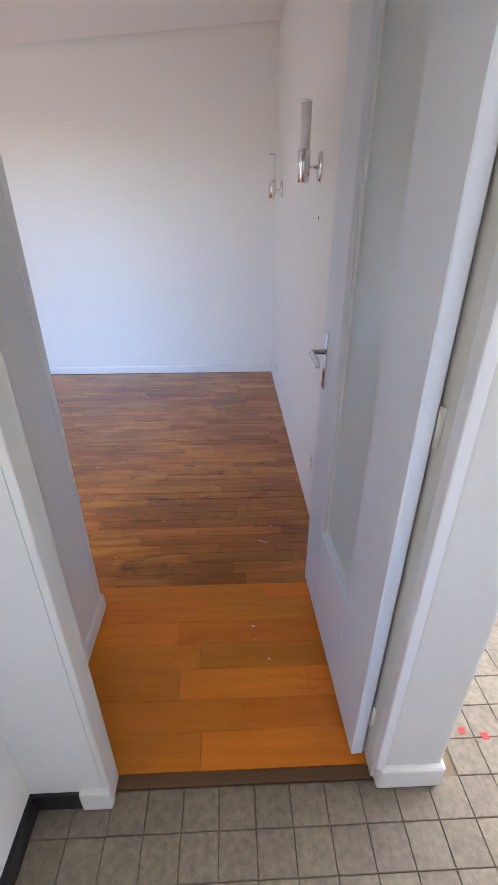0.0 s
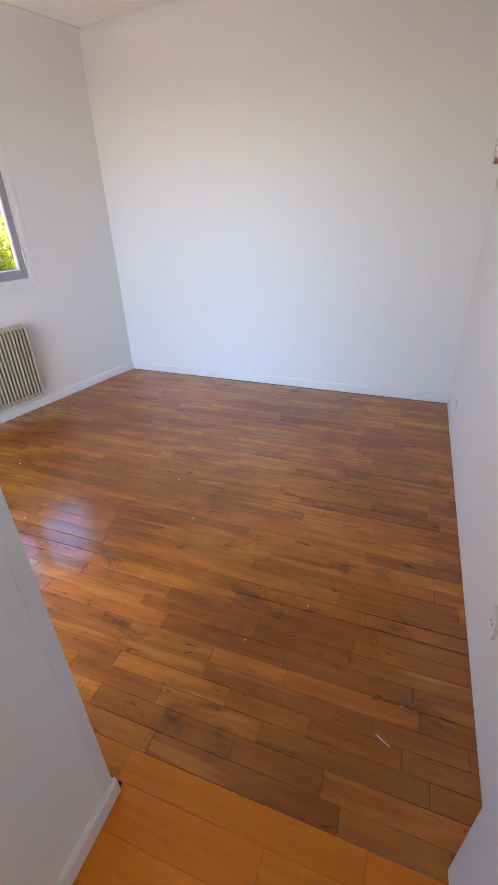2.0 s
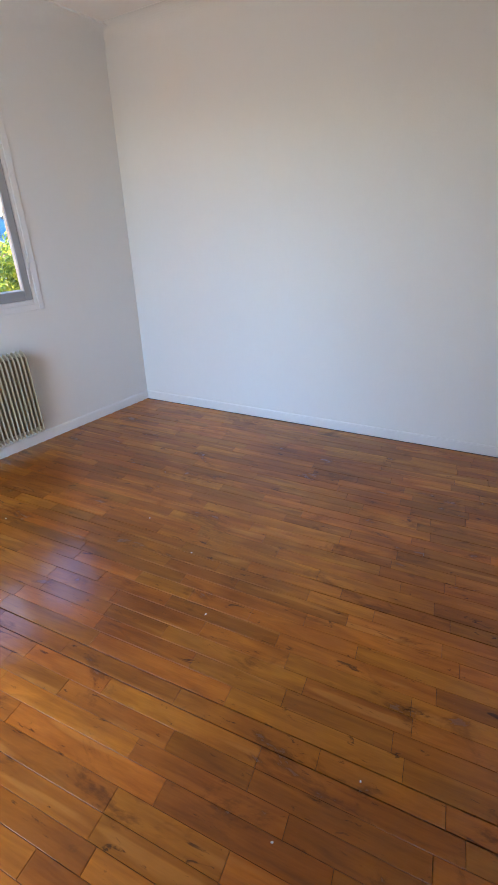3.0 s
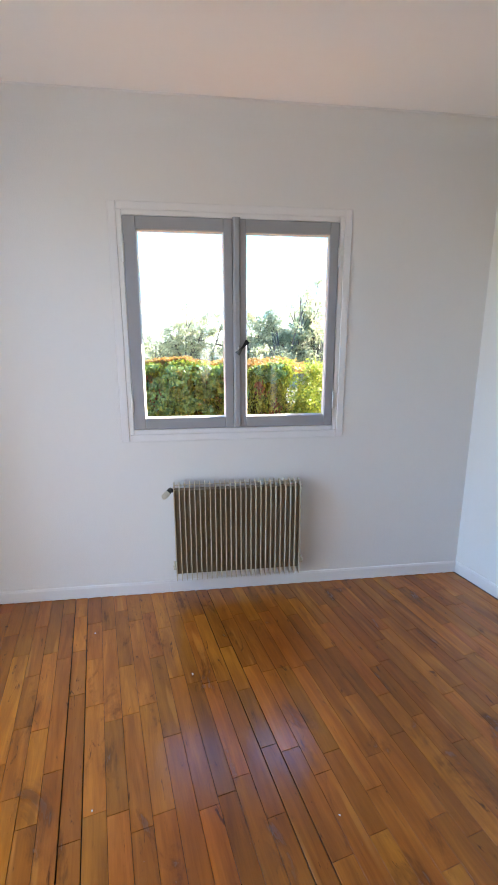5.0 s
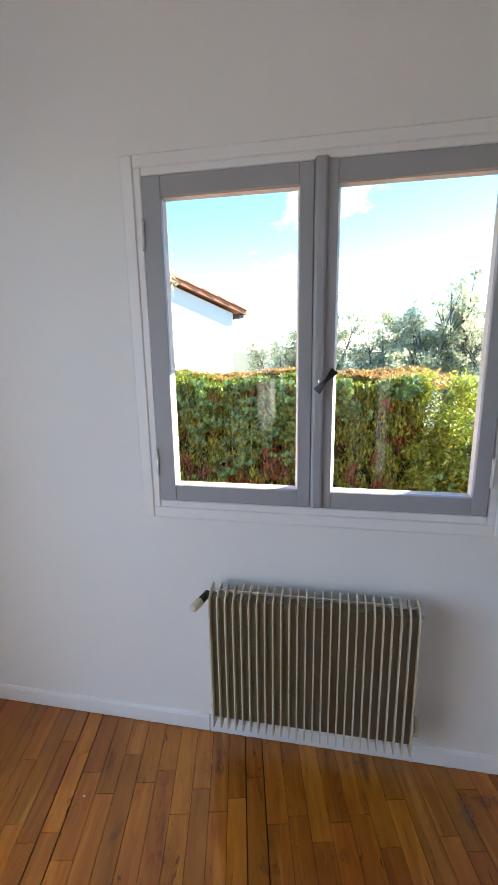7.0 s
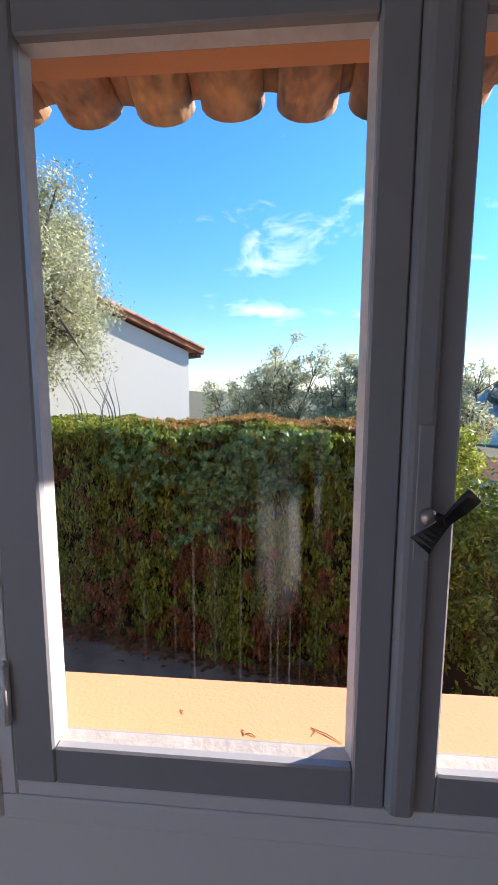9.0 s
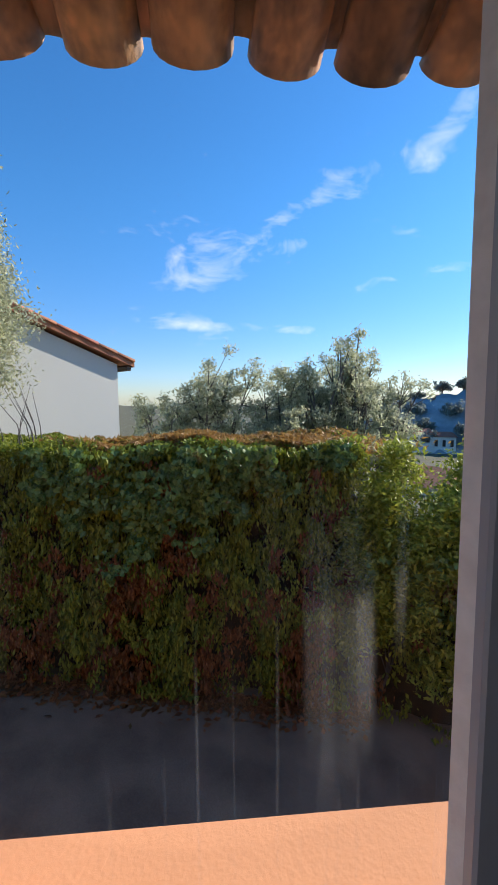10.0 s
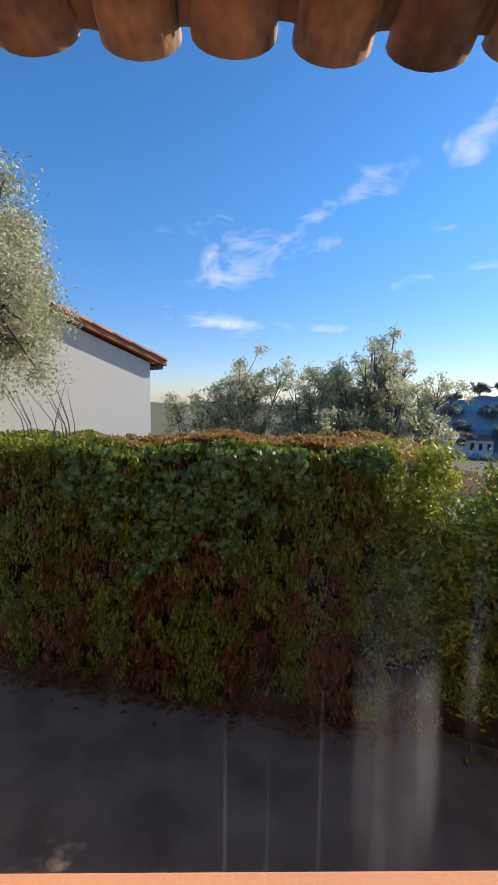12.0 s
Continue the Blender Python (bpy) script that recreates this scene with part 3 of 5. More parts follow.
def frame_bars(name, y0, y1, z0, z1, x0, x1, wl_, wr_, wb_, wt_, mat, parent, label="", r=0.003):
    bm = bmesh.new()
    for d in ((x0, y0, z0, x1, y0 + wl_, z1), (x0, y1 - wr_, z0, x1, y1, z1), (x0 + 0.0005, y0 + wl_, z0, x1 - 0.0005, y1 - wr_, z0 + wb_), (x0 + 0.0005, y0 + wl_, z1 - wt_, x1 - 0.0005, y1 - wr_, z1)):
        b = soft_box(*d, r=r, segs=1)
        me = bpy.data.meshes.new("tmp")
        b.to_mesh(me)
        b.free()
        bm.from_mesh(me)
        bpy.data.meshes.remove(me)
    return part(name, bm, mat, parent, label)


def beads(parent, y0, y1, z0, z1):
    """Sloped glazing beads round a pane."""
    w, xa, xb = 0.007, -0.020, -0.0055
    corners = [(y0, z0, 1, 1), (y1, z0, -1, 1), (y1, z1, -1, -1), (y0, z1, 1, -1)]
    for i in range(4):
        (ya, za, sa, ta), (yb, zb, sb, tb) = corners[i], corners[(i + 1) % 4]
        bm = bmesh.new()
        v = [bm.verts.new(p) for p in ((xb, ya, za), (xb, yb, zb), (xa, ya + sa * w, za + ta * w), (xa, yb + sb * w, zb + tb * w), (xa, ya, za), (xa, yb, zb))]
        for q in ((0, 1, 3, 2), (0, 4, 5, 1), (2, 3, 5, 4), (0, 2, 4), (1, 5, 3)):
            bm.faces.new([v[k] for k in q])
        part("glazing_bead", bm, M_BEAD, parent, "chipped pale putty bead")


frame_bars("window_frame", -WIN_Y, WIN_Y, WIN_Z0, WIN_Z1, -0.06, 0.004, 0.026, 0.026, 0.027, 0.026, M_TRIM, win, "white painted fixed frame")
# architrave round the opening
frame_bars("architrave", -0.618, 0.618, 0.918, 2.115, 0.0005, 0.0075, 0.042, 0.042, 0.042, 0.040, M_TRIM, win, "flat white moulding round the window", 0.004)
for side, y0, y1, gy0, gy1, gm in (("left", -0.550, -0.0105, -0.487, -0.055, M_GLASS_L), ("right", -0.0095, 0.548, 0.059, 0.500, M_GLASS_R)):
    sash = frame_bars("casement", y0, y1, 0.987, 2.050, -0.034, 0.009, gy0 - y0, y1 - gy1, 0.060, 0.062, M_SASH, win, "grey painted casement leaf")
    beads(sash, gy0, gy1, 1.047, 1.988)
    pane = part("pane", boxes((-0.024, gy0 - 0.004, 1.043, -0.020, gy1 + 0.004, 1.992)), gm, sash, "dusty pane with dried water runs" if side == "left" else "dusty clear pane")
    pane.visible_shadow = False
    hy = -0.552 if side == "left" else 0.550
    for hz in (1.13, 1.88):
        h = bmesh.new()
        tube(h, [(0.013, hy, hz - 0.045), (0.013, hy, hz + 0.045)], 0.006, 8)
        tube(h, [(0.013, hy, hz + 0.046), (0.013, hy, hz + 0.054)], [0.006, 0.002], 8)
        part("hinge", h, M_TRIM, sash, "painted pin hinge", True)
    if side == "right":
        # cover strip over the meeting edges
        part("cover_strip", prism([(0.0085, -0.0095), (0.019, -0.004), (0.021, 0.002), (0.021, 0.021), (0.018, 0.026), (0.0085, 0.030)],
                                  [lambda a, b: Vector((a, b, 0.992)), lambda a, b: Vector((a, b, 2.056))]), M_SASH, sash)
        hp = part("handle_plate", soft_box(0.0205, 0.006, 1.36, 0.0235, 0.024, 1.53, 0.001, 1), M_SASH, sash)
        knob = bmesh.new()
        bmesh.ops.create_uvsphere(knob, u_segments=14, v_segments=8, radius=0.011)
        bmesh.ops.transform(knob, matrix=pose(0.030, 0.020, 1.418), verts=knob.verts)
        part("spindle", knob, M_STEEL, sash, "round steel spindle cap", True)
        # twisted bow-tie lever
        lv = bmesh.new()
        rings = []
        for k in range(13):
            s = -1 + k / 6
            w, tw = 0.005 + 0.009 * abs(s) ** 1.2, radians(35 * s)
            c = Vector((0.050 + 0.006 * s, 0.034 + 0.027 * s, 1.420 + 0.033 * s))
            d = Vector((0, 0.63, 0.777))
            a = Vector((0, -0.777, 0.63)) * math.cos(tw) + Vector((1, 0, 0)) * math.sin(tw)
            b = d.cross(a)
            rings.append([lv.verts.new(c + a * (w * p) + b * q) for p, q in ((-1, -0.003), (1, -0.003), (1, 0.003), (-1, 0.003))])
        for r0, r1 in zip(rings, rings[1:]):
            for k in range(4):
                lv.faces.new((r0[k], r0[(k + 1) % 4], r1[(k + 1) % 4], r1[k]))
        lv.faces.new(rings[0][::-1]), lv.faces.new(rings[-1])
        tube(lv, [(0.022, 0.026, 1.419), (0.052, 0.034, 1.420)], 0.006, 8)
        part("lever", lv, M_BRONZE, sash, "twisted black metal lever handle")
# outer sill, sloped to the outside
part("window_sill", prism([(-0.04, 0.90), (-0.04, 1.000), (-0.262, 0.968), (-0.270, 0.960), (-0.270, 0.925), (-0.235, 0.920)],
                          [lambda a, b: Vector((a, -0.655, b)), lambda a, b: Vector((a, 0.655, b))]), M_OCHRE, win, "orange painted sloping outer sill")

# ---------------------------------------------------------------- radiator
rad = thing("radiator", WEST, "cream enamelled column radiator with thin fins below the window", "radiator")
FINS, RY0, RY1, RZ0, RZ1, RX0, RX1 = 26, -0.350, 0.352, 0.130, 0.690, 0.032, 0.118
fin_bm = bmesh.new()
prof = [(RX0, RZ0 + 0.02), (RX0 + 0.006, RZ0), (RX1 - 0.006, RZ0), (RX1, RZ0 + 0.012), (RX1, RZ1 - 0.045), (RX1 - 0.010, RZ1 - 0.016), (RX1 - 0.030, RZ1), (RX0 + 0.012, RZ1 + 0.006), (RX0, RZ1 - 0.01)]
va = [fin_bm.verts.new((x, -0.0022, z)) for x, z in prof]
vb = [fin_bm.verts.new((x, 0.0022, z)) for x, z in prof]
k = len(prof)
fin_bm.faces.new(va), fin_bm.faces.new(vb[::-1])
for i in range(k):
    fin_bm.faces.new((va[i], vb[i], vb[(i + 1) % k], va[(i + 1) % k]))
fin_me = finish(fin_bm, "fin", M_RAD)
pitch = (RY1 - RY0) / (FINS - 1)
for i in range(FINS):
    part("fin", fin_me, None, rad, m=pose(0, RY0 + i * pitch, 0))
# webs between the fins, in the enamel with shade painted in
for i in range(FINS - 1):
    y = RY0 + (i + 0.5) * pitch
    part("column", boxes((RX0 + 0.02, y - pitch / 2 + 0.003, RZ0 + 0.035, RX1 - 0.022, y + pitch / 2 - 0.003, RZ1 - 0.028)), M_RADIN, rad)
part("top_rod", tube(bmesh.new(), [(RX1 - 0.042, RY0, RZ1 - 0.003), (RX1 - 0.042, RY1, RZ1 - 0.003)], 0.0025, 6), M_RAD, rad)
valve = bmesh.new()
tube(valve, [(0.07, RY0 + 0.005, 0.655), (0.07, RY0 - 0.030, 0.655)], 0.011, 10)
tube(valve, [(0.055, RY0 - 0.020, 0.655), (0.100, RY0 - 0.034, 0.650)], 0.014, 10)
part("valve", valve, M_BRONZE, rad, "dark brass valve body", True)
part("valve_cap", tube(bmesh.new(), [(0.098, RY0 - 0.034, 0.650), (0.104, RY0 - 0.036, 0.649), (0.140, RY0 - 0.050, 0.645), (0.143, RY0 - 0.051, 0.645)], [0.012, 0.017, 0.015, 0.011], 12), M_RAD, rad, "cream plastic valve cap", True)
part("vent_plug", tube(bmesh.new(), [(0.07, RY1, 0.648), (0.07, RY1 + 0.012, 0.648), (0.07, RY1 + 0.020, 0.648)], [0.010, 0.008, 0.002], 8), M_STEEL, rad, "", True)
for yy, dy in ((RY0, -0.012), (RY1, 0.026)):
    part("pipe", tube(bmesh.new(), [(0.07, yy, 0.185), (0.07, yy + dy, 0.185), (0.05, yy + dy * 1.2, 0.185), (0.0, yy + dy * 1.2, 0.185)], 0.009, 8), M_RAD, rad, "", True)
for yy in (-0.25, 0.25):
    part("bracket", boxes((0.0, yy - 0.012, 0.60, RX0 + 0.024, yy + 0.012, 0.625)), M_RAD, rad)

# ---------------------------------------------------------------- doorway
JAMB_L, JAMB_R, HALL_Y = -0.320, 0.415, 0.470
solid("wall_door", boxes((-0.62, HALL_Y - 0.003, -0.02, JAMB_L - 0.018, 0.530, 3.20), (JAMB_L - 0.018, HALL_Y, 2.06, JAMB_R + 0.02, 0.530, 3.20)), M_CASING, "cream painted wall beside the doorway", "wall", STRUCT)
door_frame = thing("door_frame", HERE, "old cream painted wooden door frame with chipped foot blocks", "door frame", kind=STRUCT)
part("jamb", soft_box(JAMB_L - 0.018, HALL_Y - 0.004, 0, JAMB_L, 0.534, 2.06, 0.004), M_CASING, door_frame)
part("jamb", soft_box(JAMB_R, HALL_Y + 0.03, 0, JAMB_R + 0.02, 0.616, 2.06, 0.004), M_CASING, door_frame)
part("stop", soft_box(JAMB_R - 0.004, HALL_Y + 0.005, 0.09, JAMB_R + 0.022, HALL_Y + 0.045, 2.05, 0.005), M_TRIM, door_frame, "white painted rebate strip")
part("lintel", soft_box(JAMB_L, HALL_Y, 2.04, JAMB_R, 0.533, 2.06, 0.003), M_CASING, door_frame)
part("foot_block", soft_box(JAMB_L - 0.080, HALL_Y - 0.020, 0, JAMB_L + 0.004, HALL_Y + 0.01, 0.085, 0.008), M_CASING, door_frame, "chipped cream foot block")
# post at the end of the wall, between the two openings
part("post", soft_box(JAMB_R + 0.02, HALL_Y + 0.015, 0, 0.605, 0.625, 2.60, 0.012, 3), M_CASING, door_frame, "thick cream painted post")
part("foot_block", soft_box(JAMB_R + 0.006, HALL_Y - 0.002, 0, 0.612, 0.60, 0.095, 0.012, 3), M_CASING, door_frame, "chipped cream foot block")
part("hinge", tube(bmesh.new(), [(JAMB_R - 0.002, 0.553, 1.07), (JAMB_R - 0.002, 0.553, 1.15)], 0.008, 8), M_CASING, door_frame, "painted pin hinge", True)
part("hinge", tube(bmesh.new(), [(JAMB_R - 0.002, 0.553, 0.17), (JAMB_R - 0.002, 0.553, 0.25)], 0.008, 8), M_CASING, door_frame, "painted pin hinge", True)

# the door stands open against the wall: x through the leaf, y from the hinge
door = thing("door_1", pose(0.371, 0.556, 0.012, 0, 0, 2.1), "open white painted glazed door standing along the wall", "door", kind=STRUCT)
DW, DH, DT = 0.732, 2.02, 0.036
GY0, GY1, GZ0, GZ1 = 0.212, 0.542, 0.412, 1.88
frame_bars("leaf", 0, DW, 0, DH, 0, DT, GY0, DW - GY1, GZ0, DH - GZ1, M_DOOR, door, "", 0.003)
for d in ((0.016, GY0, GZ0, 0.026, GY0 + 0.009, GZ1), (0.016, GY1 - 0.009, GZ0, 0.026, GY1, GZ1), (0.0165, GY0 + 0.009, GZ0, 0.0255, GY1 - 0.009, GZ0 + 0.009), (0.0165, GY0 + 0.009, GZ1 - 0.009, 0.0255, GY1 - 0.009, GZ1)):
    part("glazing_bead", boxes(d), M_TRIM, door)
part("pane", boxes((0.026, GY0 - 0.004, GZ0 - 0.004, 0.031, GY1 + 0.004, GZ1 + 0.004)), M_FROST, door, "pale frosted glass pane")
for sx in (-1, 1):
    xs = -0.003 if sx < 0 else DT + 0.003
    dh = part("door_handle", soft_box(min(xs, xs - sx * 0.004), 0.668, 0.918, max(xs, xs - sx * 0.004), 0.706, 1.108, 0.0015, 1), M_CHROME, door, "worn chrome handle plate")
    lever = bmesh.new()
    o = sx * 0.046
    tube(lever, [(xs, 0.687, 1.045), (xs + o, 0.687, 1.045), (xs + o * 1.08, 0.675, 1.046), (xs + o * 1.05, 0.625, 1.044), (xs + o, 0.590, 1.036), (xs + o, 0.583, 1.024)], [0.009, 0.0085, 0.009, 0.0085, 0.008, 0.007], 10)
    part("lever", lever, M_CHROME, dh, "curved chrome lever", True)
    part("key_hole", boxes((xs + sx * 0.0005 - 0.001, 0.684, 0.955, xs + sx * 0.0005 + 0.001, 0.690, 0.975)), M_BLACK, dh)
part("latch", boxes((0.010, DW - 0.0005, 0.93, 0.026, DW + 0.0015, 1.12)), M_STEEL, door)

solid("threshold", soft_box(JAMB_L - 0.01, 0.497, -0.01, JAMB_R + 0.01, 0.533, 0.004, 0.003), M_STRIP, "worn dark wooden threshold strip", "threshold", STRUCT)

# ---------------------------------------------------------------- wall lights, sockets
sconce = thing("wall_sconce", pose(EAST_X, 2.06, 1.645), "chrome wall sconce with an upright frosted tube", "wall light", "sconces on the wall")
plate = bmesh.new()
bmesh.ops.create_cone(plate, cap_ends=True, segments=24, radius1=0.032, radius2=0.028, depth=0.014)
bmesh.ops.transform(plate, matrix=pose(-0.006, 0, 0, 0, -90, 0) @ Matrix.Diagonal((1.9, 1, 1, 1)), verts=plate.verts)
part("back_plate", plate, M_CHROME, sconce, "", True)
part("arm", tube(bmesh.new(), [(-0.01, 0, 0), (-0.075, 0, 0)], 0.006, 10), M_CHROME, sconce, "", True)
part("cup", tube(bmesh.new(), [(-0.078, 0, -0.058), (-0.078, 0, -0.056), (-0.078, 0, 0.060), (-0.078, 0, 0.062)], [0.024, 0.027, 0.027, 0.025], 24), M_CHROME, sconce, "chrome cup", True)
part("tube", tube(bmesh.new(), [(-0.078, 0, 0.055), (-0.078, 0, 0.225)], 0.0225, 24), M_TUBE, sconce, "frosted glass tube", True)
part("tube_cap", tube(bmesh.new(), [(-0.078, 0, 0.222), (-0.078, 0, 0.230), (-0.078, 0, 0.233)], [0.024, 0.024, 0.018], 24), M_CHROME, sconce, "", True)
copy_thing(sconce, pose(EAST_X, 3.66, 1.640))
box_plug = solid("cable_outlet", soft_box(-0.003, -0.004, -0.008, 0.001, 0.004, 0.008, 0.0015, 1), M_BRONZE, "small dark wall plug hole", "outlet", m=pose(EAST_X, 2.04, 1.45))


def socket(y, z):
    s = thing("wall_socket", pose(EAST_X, y, z), "white plastic wall socket", "socket", "wall sockets")
    part("cover", soft_box(-0.010, -0.038, -0.038, 0, 0.038, 0.038, 0.004), M_PLASTIC, s)
    w = bmesh.new()
    bmesh.ops.create_cone(w, cap_ends=True, segments=20, radius1=0.020, radius2=0.020, depth=0.002)
    bmesh.ops.transform(w, matrix=pose(-0.0105, 0, 0, 0, 90, 0), verts=w.verts)
    part("well", w, M_TRIM, s)
    for dy in (-0.009, 0.009):
        part("contact", boxes((-0.0125, dy - 0.0025, -0.0025, -0.0113, dy + 0.0025, 0.0025)), M_BLACK, s)


socket(1.82, 0.31), socket(3.72, 0.20)

# ---------------------------------------------------------------- hall
solid("floor_hall", boxes((-0.70, -2.2, -0.30, 2.80, 0.497, -0.006), (0.60, 0.497, -0.30, 2.80, 2.6, -0.006)), M_GROUT, "speckled grey-beige tiled hall floor", "floor", STRUCT)
solid("wall_hall_west", boxes((-0.65, -2.2, -0.02, -0.535, HALL_Y, 3.20)), M_CASING, "cream painted hall wall", "wall", STRUCT)
solid("wall_hall_south", boxes((-0.65, -2.3, -0.02, 0.5, -2.2, 3.20), (1.3, -2.3, -0.02, 2.9, -2.2, 3.20), (0.5, -2.3, 2.10, 1.3, -2.2, 3.20), (0.5, -2.3, -0.02, 1.3, -2.2, 1.0)), M_WALL, "white painted hall wall with a window opening", "wall", STRUCT)
solid("wall_hall_north", boxes((0.60, 2.6, -0.02, 2.9, 2.7, 3.20)), M_WALL, "white painted hall wall", "wall", STRUCT)
solid("wall_hall_east", boxes((2.8, -2.2, -0.02, 2.95, 0.45, 3.20), (2.8, 2.45, -0.02, 2.95, 2.6, 3.20), (2.8, 0.45, -0.02, 2.95, 2.45, 0.3), (2.8, 0.45, 2.3, 2.95, 2.45, 3.20)), M_WALL,
      "white painted hall wall with a wide glazed opening", "wall", STRUCT)
solid("ceiling_hall", boxes((-0.65, -2.3, 2.53, 2.95, 0.50, 2.70), (0.55, 0.50, 2.53, 2.95, 2.7, 2.70)), M_CEIL, "plain white hall ceiling", "ceiling", STRUCT)
solid("baseboard_hall_a", boxes((-0.535, -2.2, 0, -0.523, HALL_Y - 0.001, 0.07)), M_BLACK, "black painted skirting board", "skirting", STRUCT)
solid("baseboard_hall_b", boxes((-0.523, HALL_Y - 0.012, 0, JAMB_L - 0.081, HALL_Y, 0.07)), M_BLACK, "black painted skirting board", "skirting", STRUCT)

# ---------------------------------------------------------------- outdoors
def ground_z(x, y):
    """A lane below the window that falls to the north, and a valley beyond."""
    z = -1.34 - 0.12 * max(-4.0, min(6.0, y - 2.7))
    d = max(0.0, -x - 11.0)
    return z - 0.09 * min(d, 60.0) - 0.06 * max(0.0, min(60.0, y - 9.0))


gx = [-900, -500, -300, -200, -140, -100, -75, -55, -40, -30, -24, -19, -15, -12, -10, -8.5, -7.5, -6.5, -5.5, -4.5, -3.4, 0, 4, 10, 30, 100, 400]
gy = [-500, -200, -80, -30, -12, -6, -3, -1, 0.5, 2, 3.5, 5, 6.5, 8, 10, 13, 17, 22, 30, 45, 70, 120, 200, 400, 800]
gbm = bmesh.new()
gv = [[gbm.verts.new((x, y, ground_z(x, y))) for y in gy] for x in gx]
for i in range(len(gx) - 1):
    for j in range(len(gy) - 1):
        gbm.faces.new((gv[i][j], gv[i + 1][j], gv[i + 1][j + 1], gv[i][j + 1]))
solid("ground", gbm, M_EARTH, "dry grassy ground falling into the valley", "ground", STRUCT, smooth=True)
rbm = bmesh.new()
rx = [-3.0 - 0.5 * i for i in range(9)]
ry = [-12 + 1.0 * j for j in range(34)]
rv = [[rbm.verts.new((x - (y - 2.7) * -0.12, y, ground_z(x, y) + 0.012 + 0.004 * math.sin(3 * y + x))) for y in ry] for x in rx]
for i in range(len(rx) - 1):
    for j in range(len(ry) - 1):
        rbm.faces.new((rv[i][j], rv[i + 1][j], rv[i + 1][j + 1], rv[i][j + 1]))
solid("road", rbm, M_ASPHALT, "dark asphalt lane in the shade", "road", STRUCT, smooth=True)


def cards(name, pos, nor, size, mat, rng, long=1.6, tilt=0.7, up=0.0, fold=0.25):
    """Many small folded leaves. pos, nor: arrays of points and their outward directions."""
    k = len(pos)
    d = nor + tilt * rng.normal(size=(k, 3))
    d /= np.linalg.norm(d, axis=1)[:, None]
    ref = rng.normal(size=(k, 3))
    ref[:, 2] += up
    a = np.cross(d, ref)
    a /= np.linalg.norm(a, axis=1)[:, None] + 1e-9
    b = np.cross(d, a)
    s = size * rng.uniform(0.6, 1.35, k)[:, None]
    w, h = a * s * 0.5, b * s * 0.5 * long
    mid = d * s * fold
    v = np.stack([pos - h, pos - w + mid * 0.4, pos + h, pos + w + mid * 0.4], 1).reshape(-1, 3)
    me = bpy.data.meshes.new(name)
    me.from_pydata(v.tolist(), [], np.arange(4 * k).reshape(-1, 4).tolist())
    me.materials.append(mat)
    return me


def ivy_leaves(name, pos, nor, size, mat, rng):
    """Lobed leaves, each folded along its midrib, tips hanging down."""
    k = len(pos)
    d = nor + 0.55 * rng.normal(size=(k, 3))
    d /= np.linalg.norm(d, axis=1)[:, None]
    down = np.tile((0.0, 0.0, -1.0), (k, 1)) + 0.6 * rng.normal(size=(k, 3))
    a = np.cross(d, down)
    a /= np.linalg.norm(a, axis=1)[:, None] + 1e-9
    b = np.cross(a, d)
    s = size * rng.uniform(0.55, 1.3, k)[:, None]
    shape = ((0, -0.32, 0), (0.30, -0.46, 0.12), (0.52, -0.08, 0.17), (0.27, 0.18, 0.10), (0, 0.56, -0.06), (-0.27, 0.18, 0.10), (-0.52, -0.08, 0.17), (-0.30, -0.46, 0.12))
    v = np.stack([pos + s * (a * u + b * w + d * q) for u, w, q in shape], 1).reshape(-1, 3)
    base = np.arange(k)[:, None] * 8
    faces = np.concatenate([base + np.array((0, 1, 2, 3, 4)), base + np.array((0, 4, 5, 6, 7))]).tolist()
    me = bpy.data.meshes.new(name)
    me.from_pydata(v.tolist(), [], faces)
    me.materials.append(mat)
    return me


def lumps(p, amp, scale, seed):
    """Smooth uneven offsets for an array of points."""
    o = Vector((seed * 3.1, seed * 1.7, seed * 0.9))
    return np.array([noise.fractal(Vector(q) * scale + o, 0.7, 2.0, 3) for q in p.tolist()]) * amp


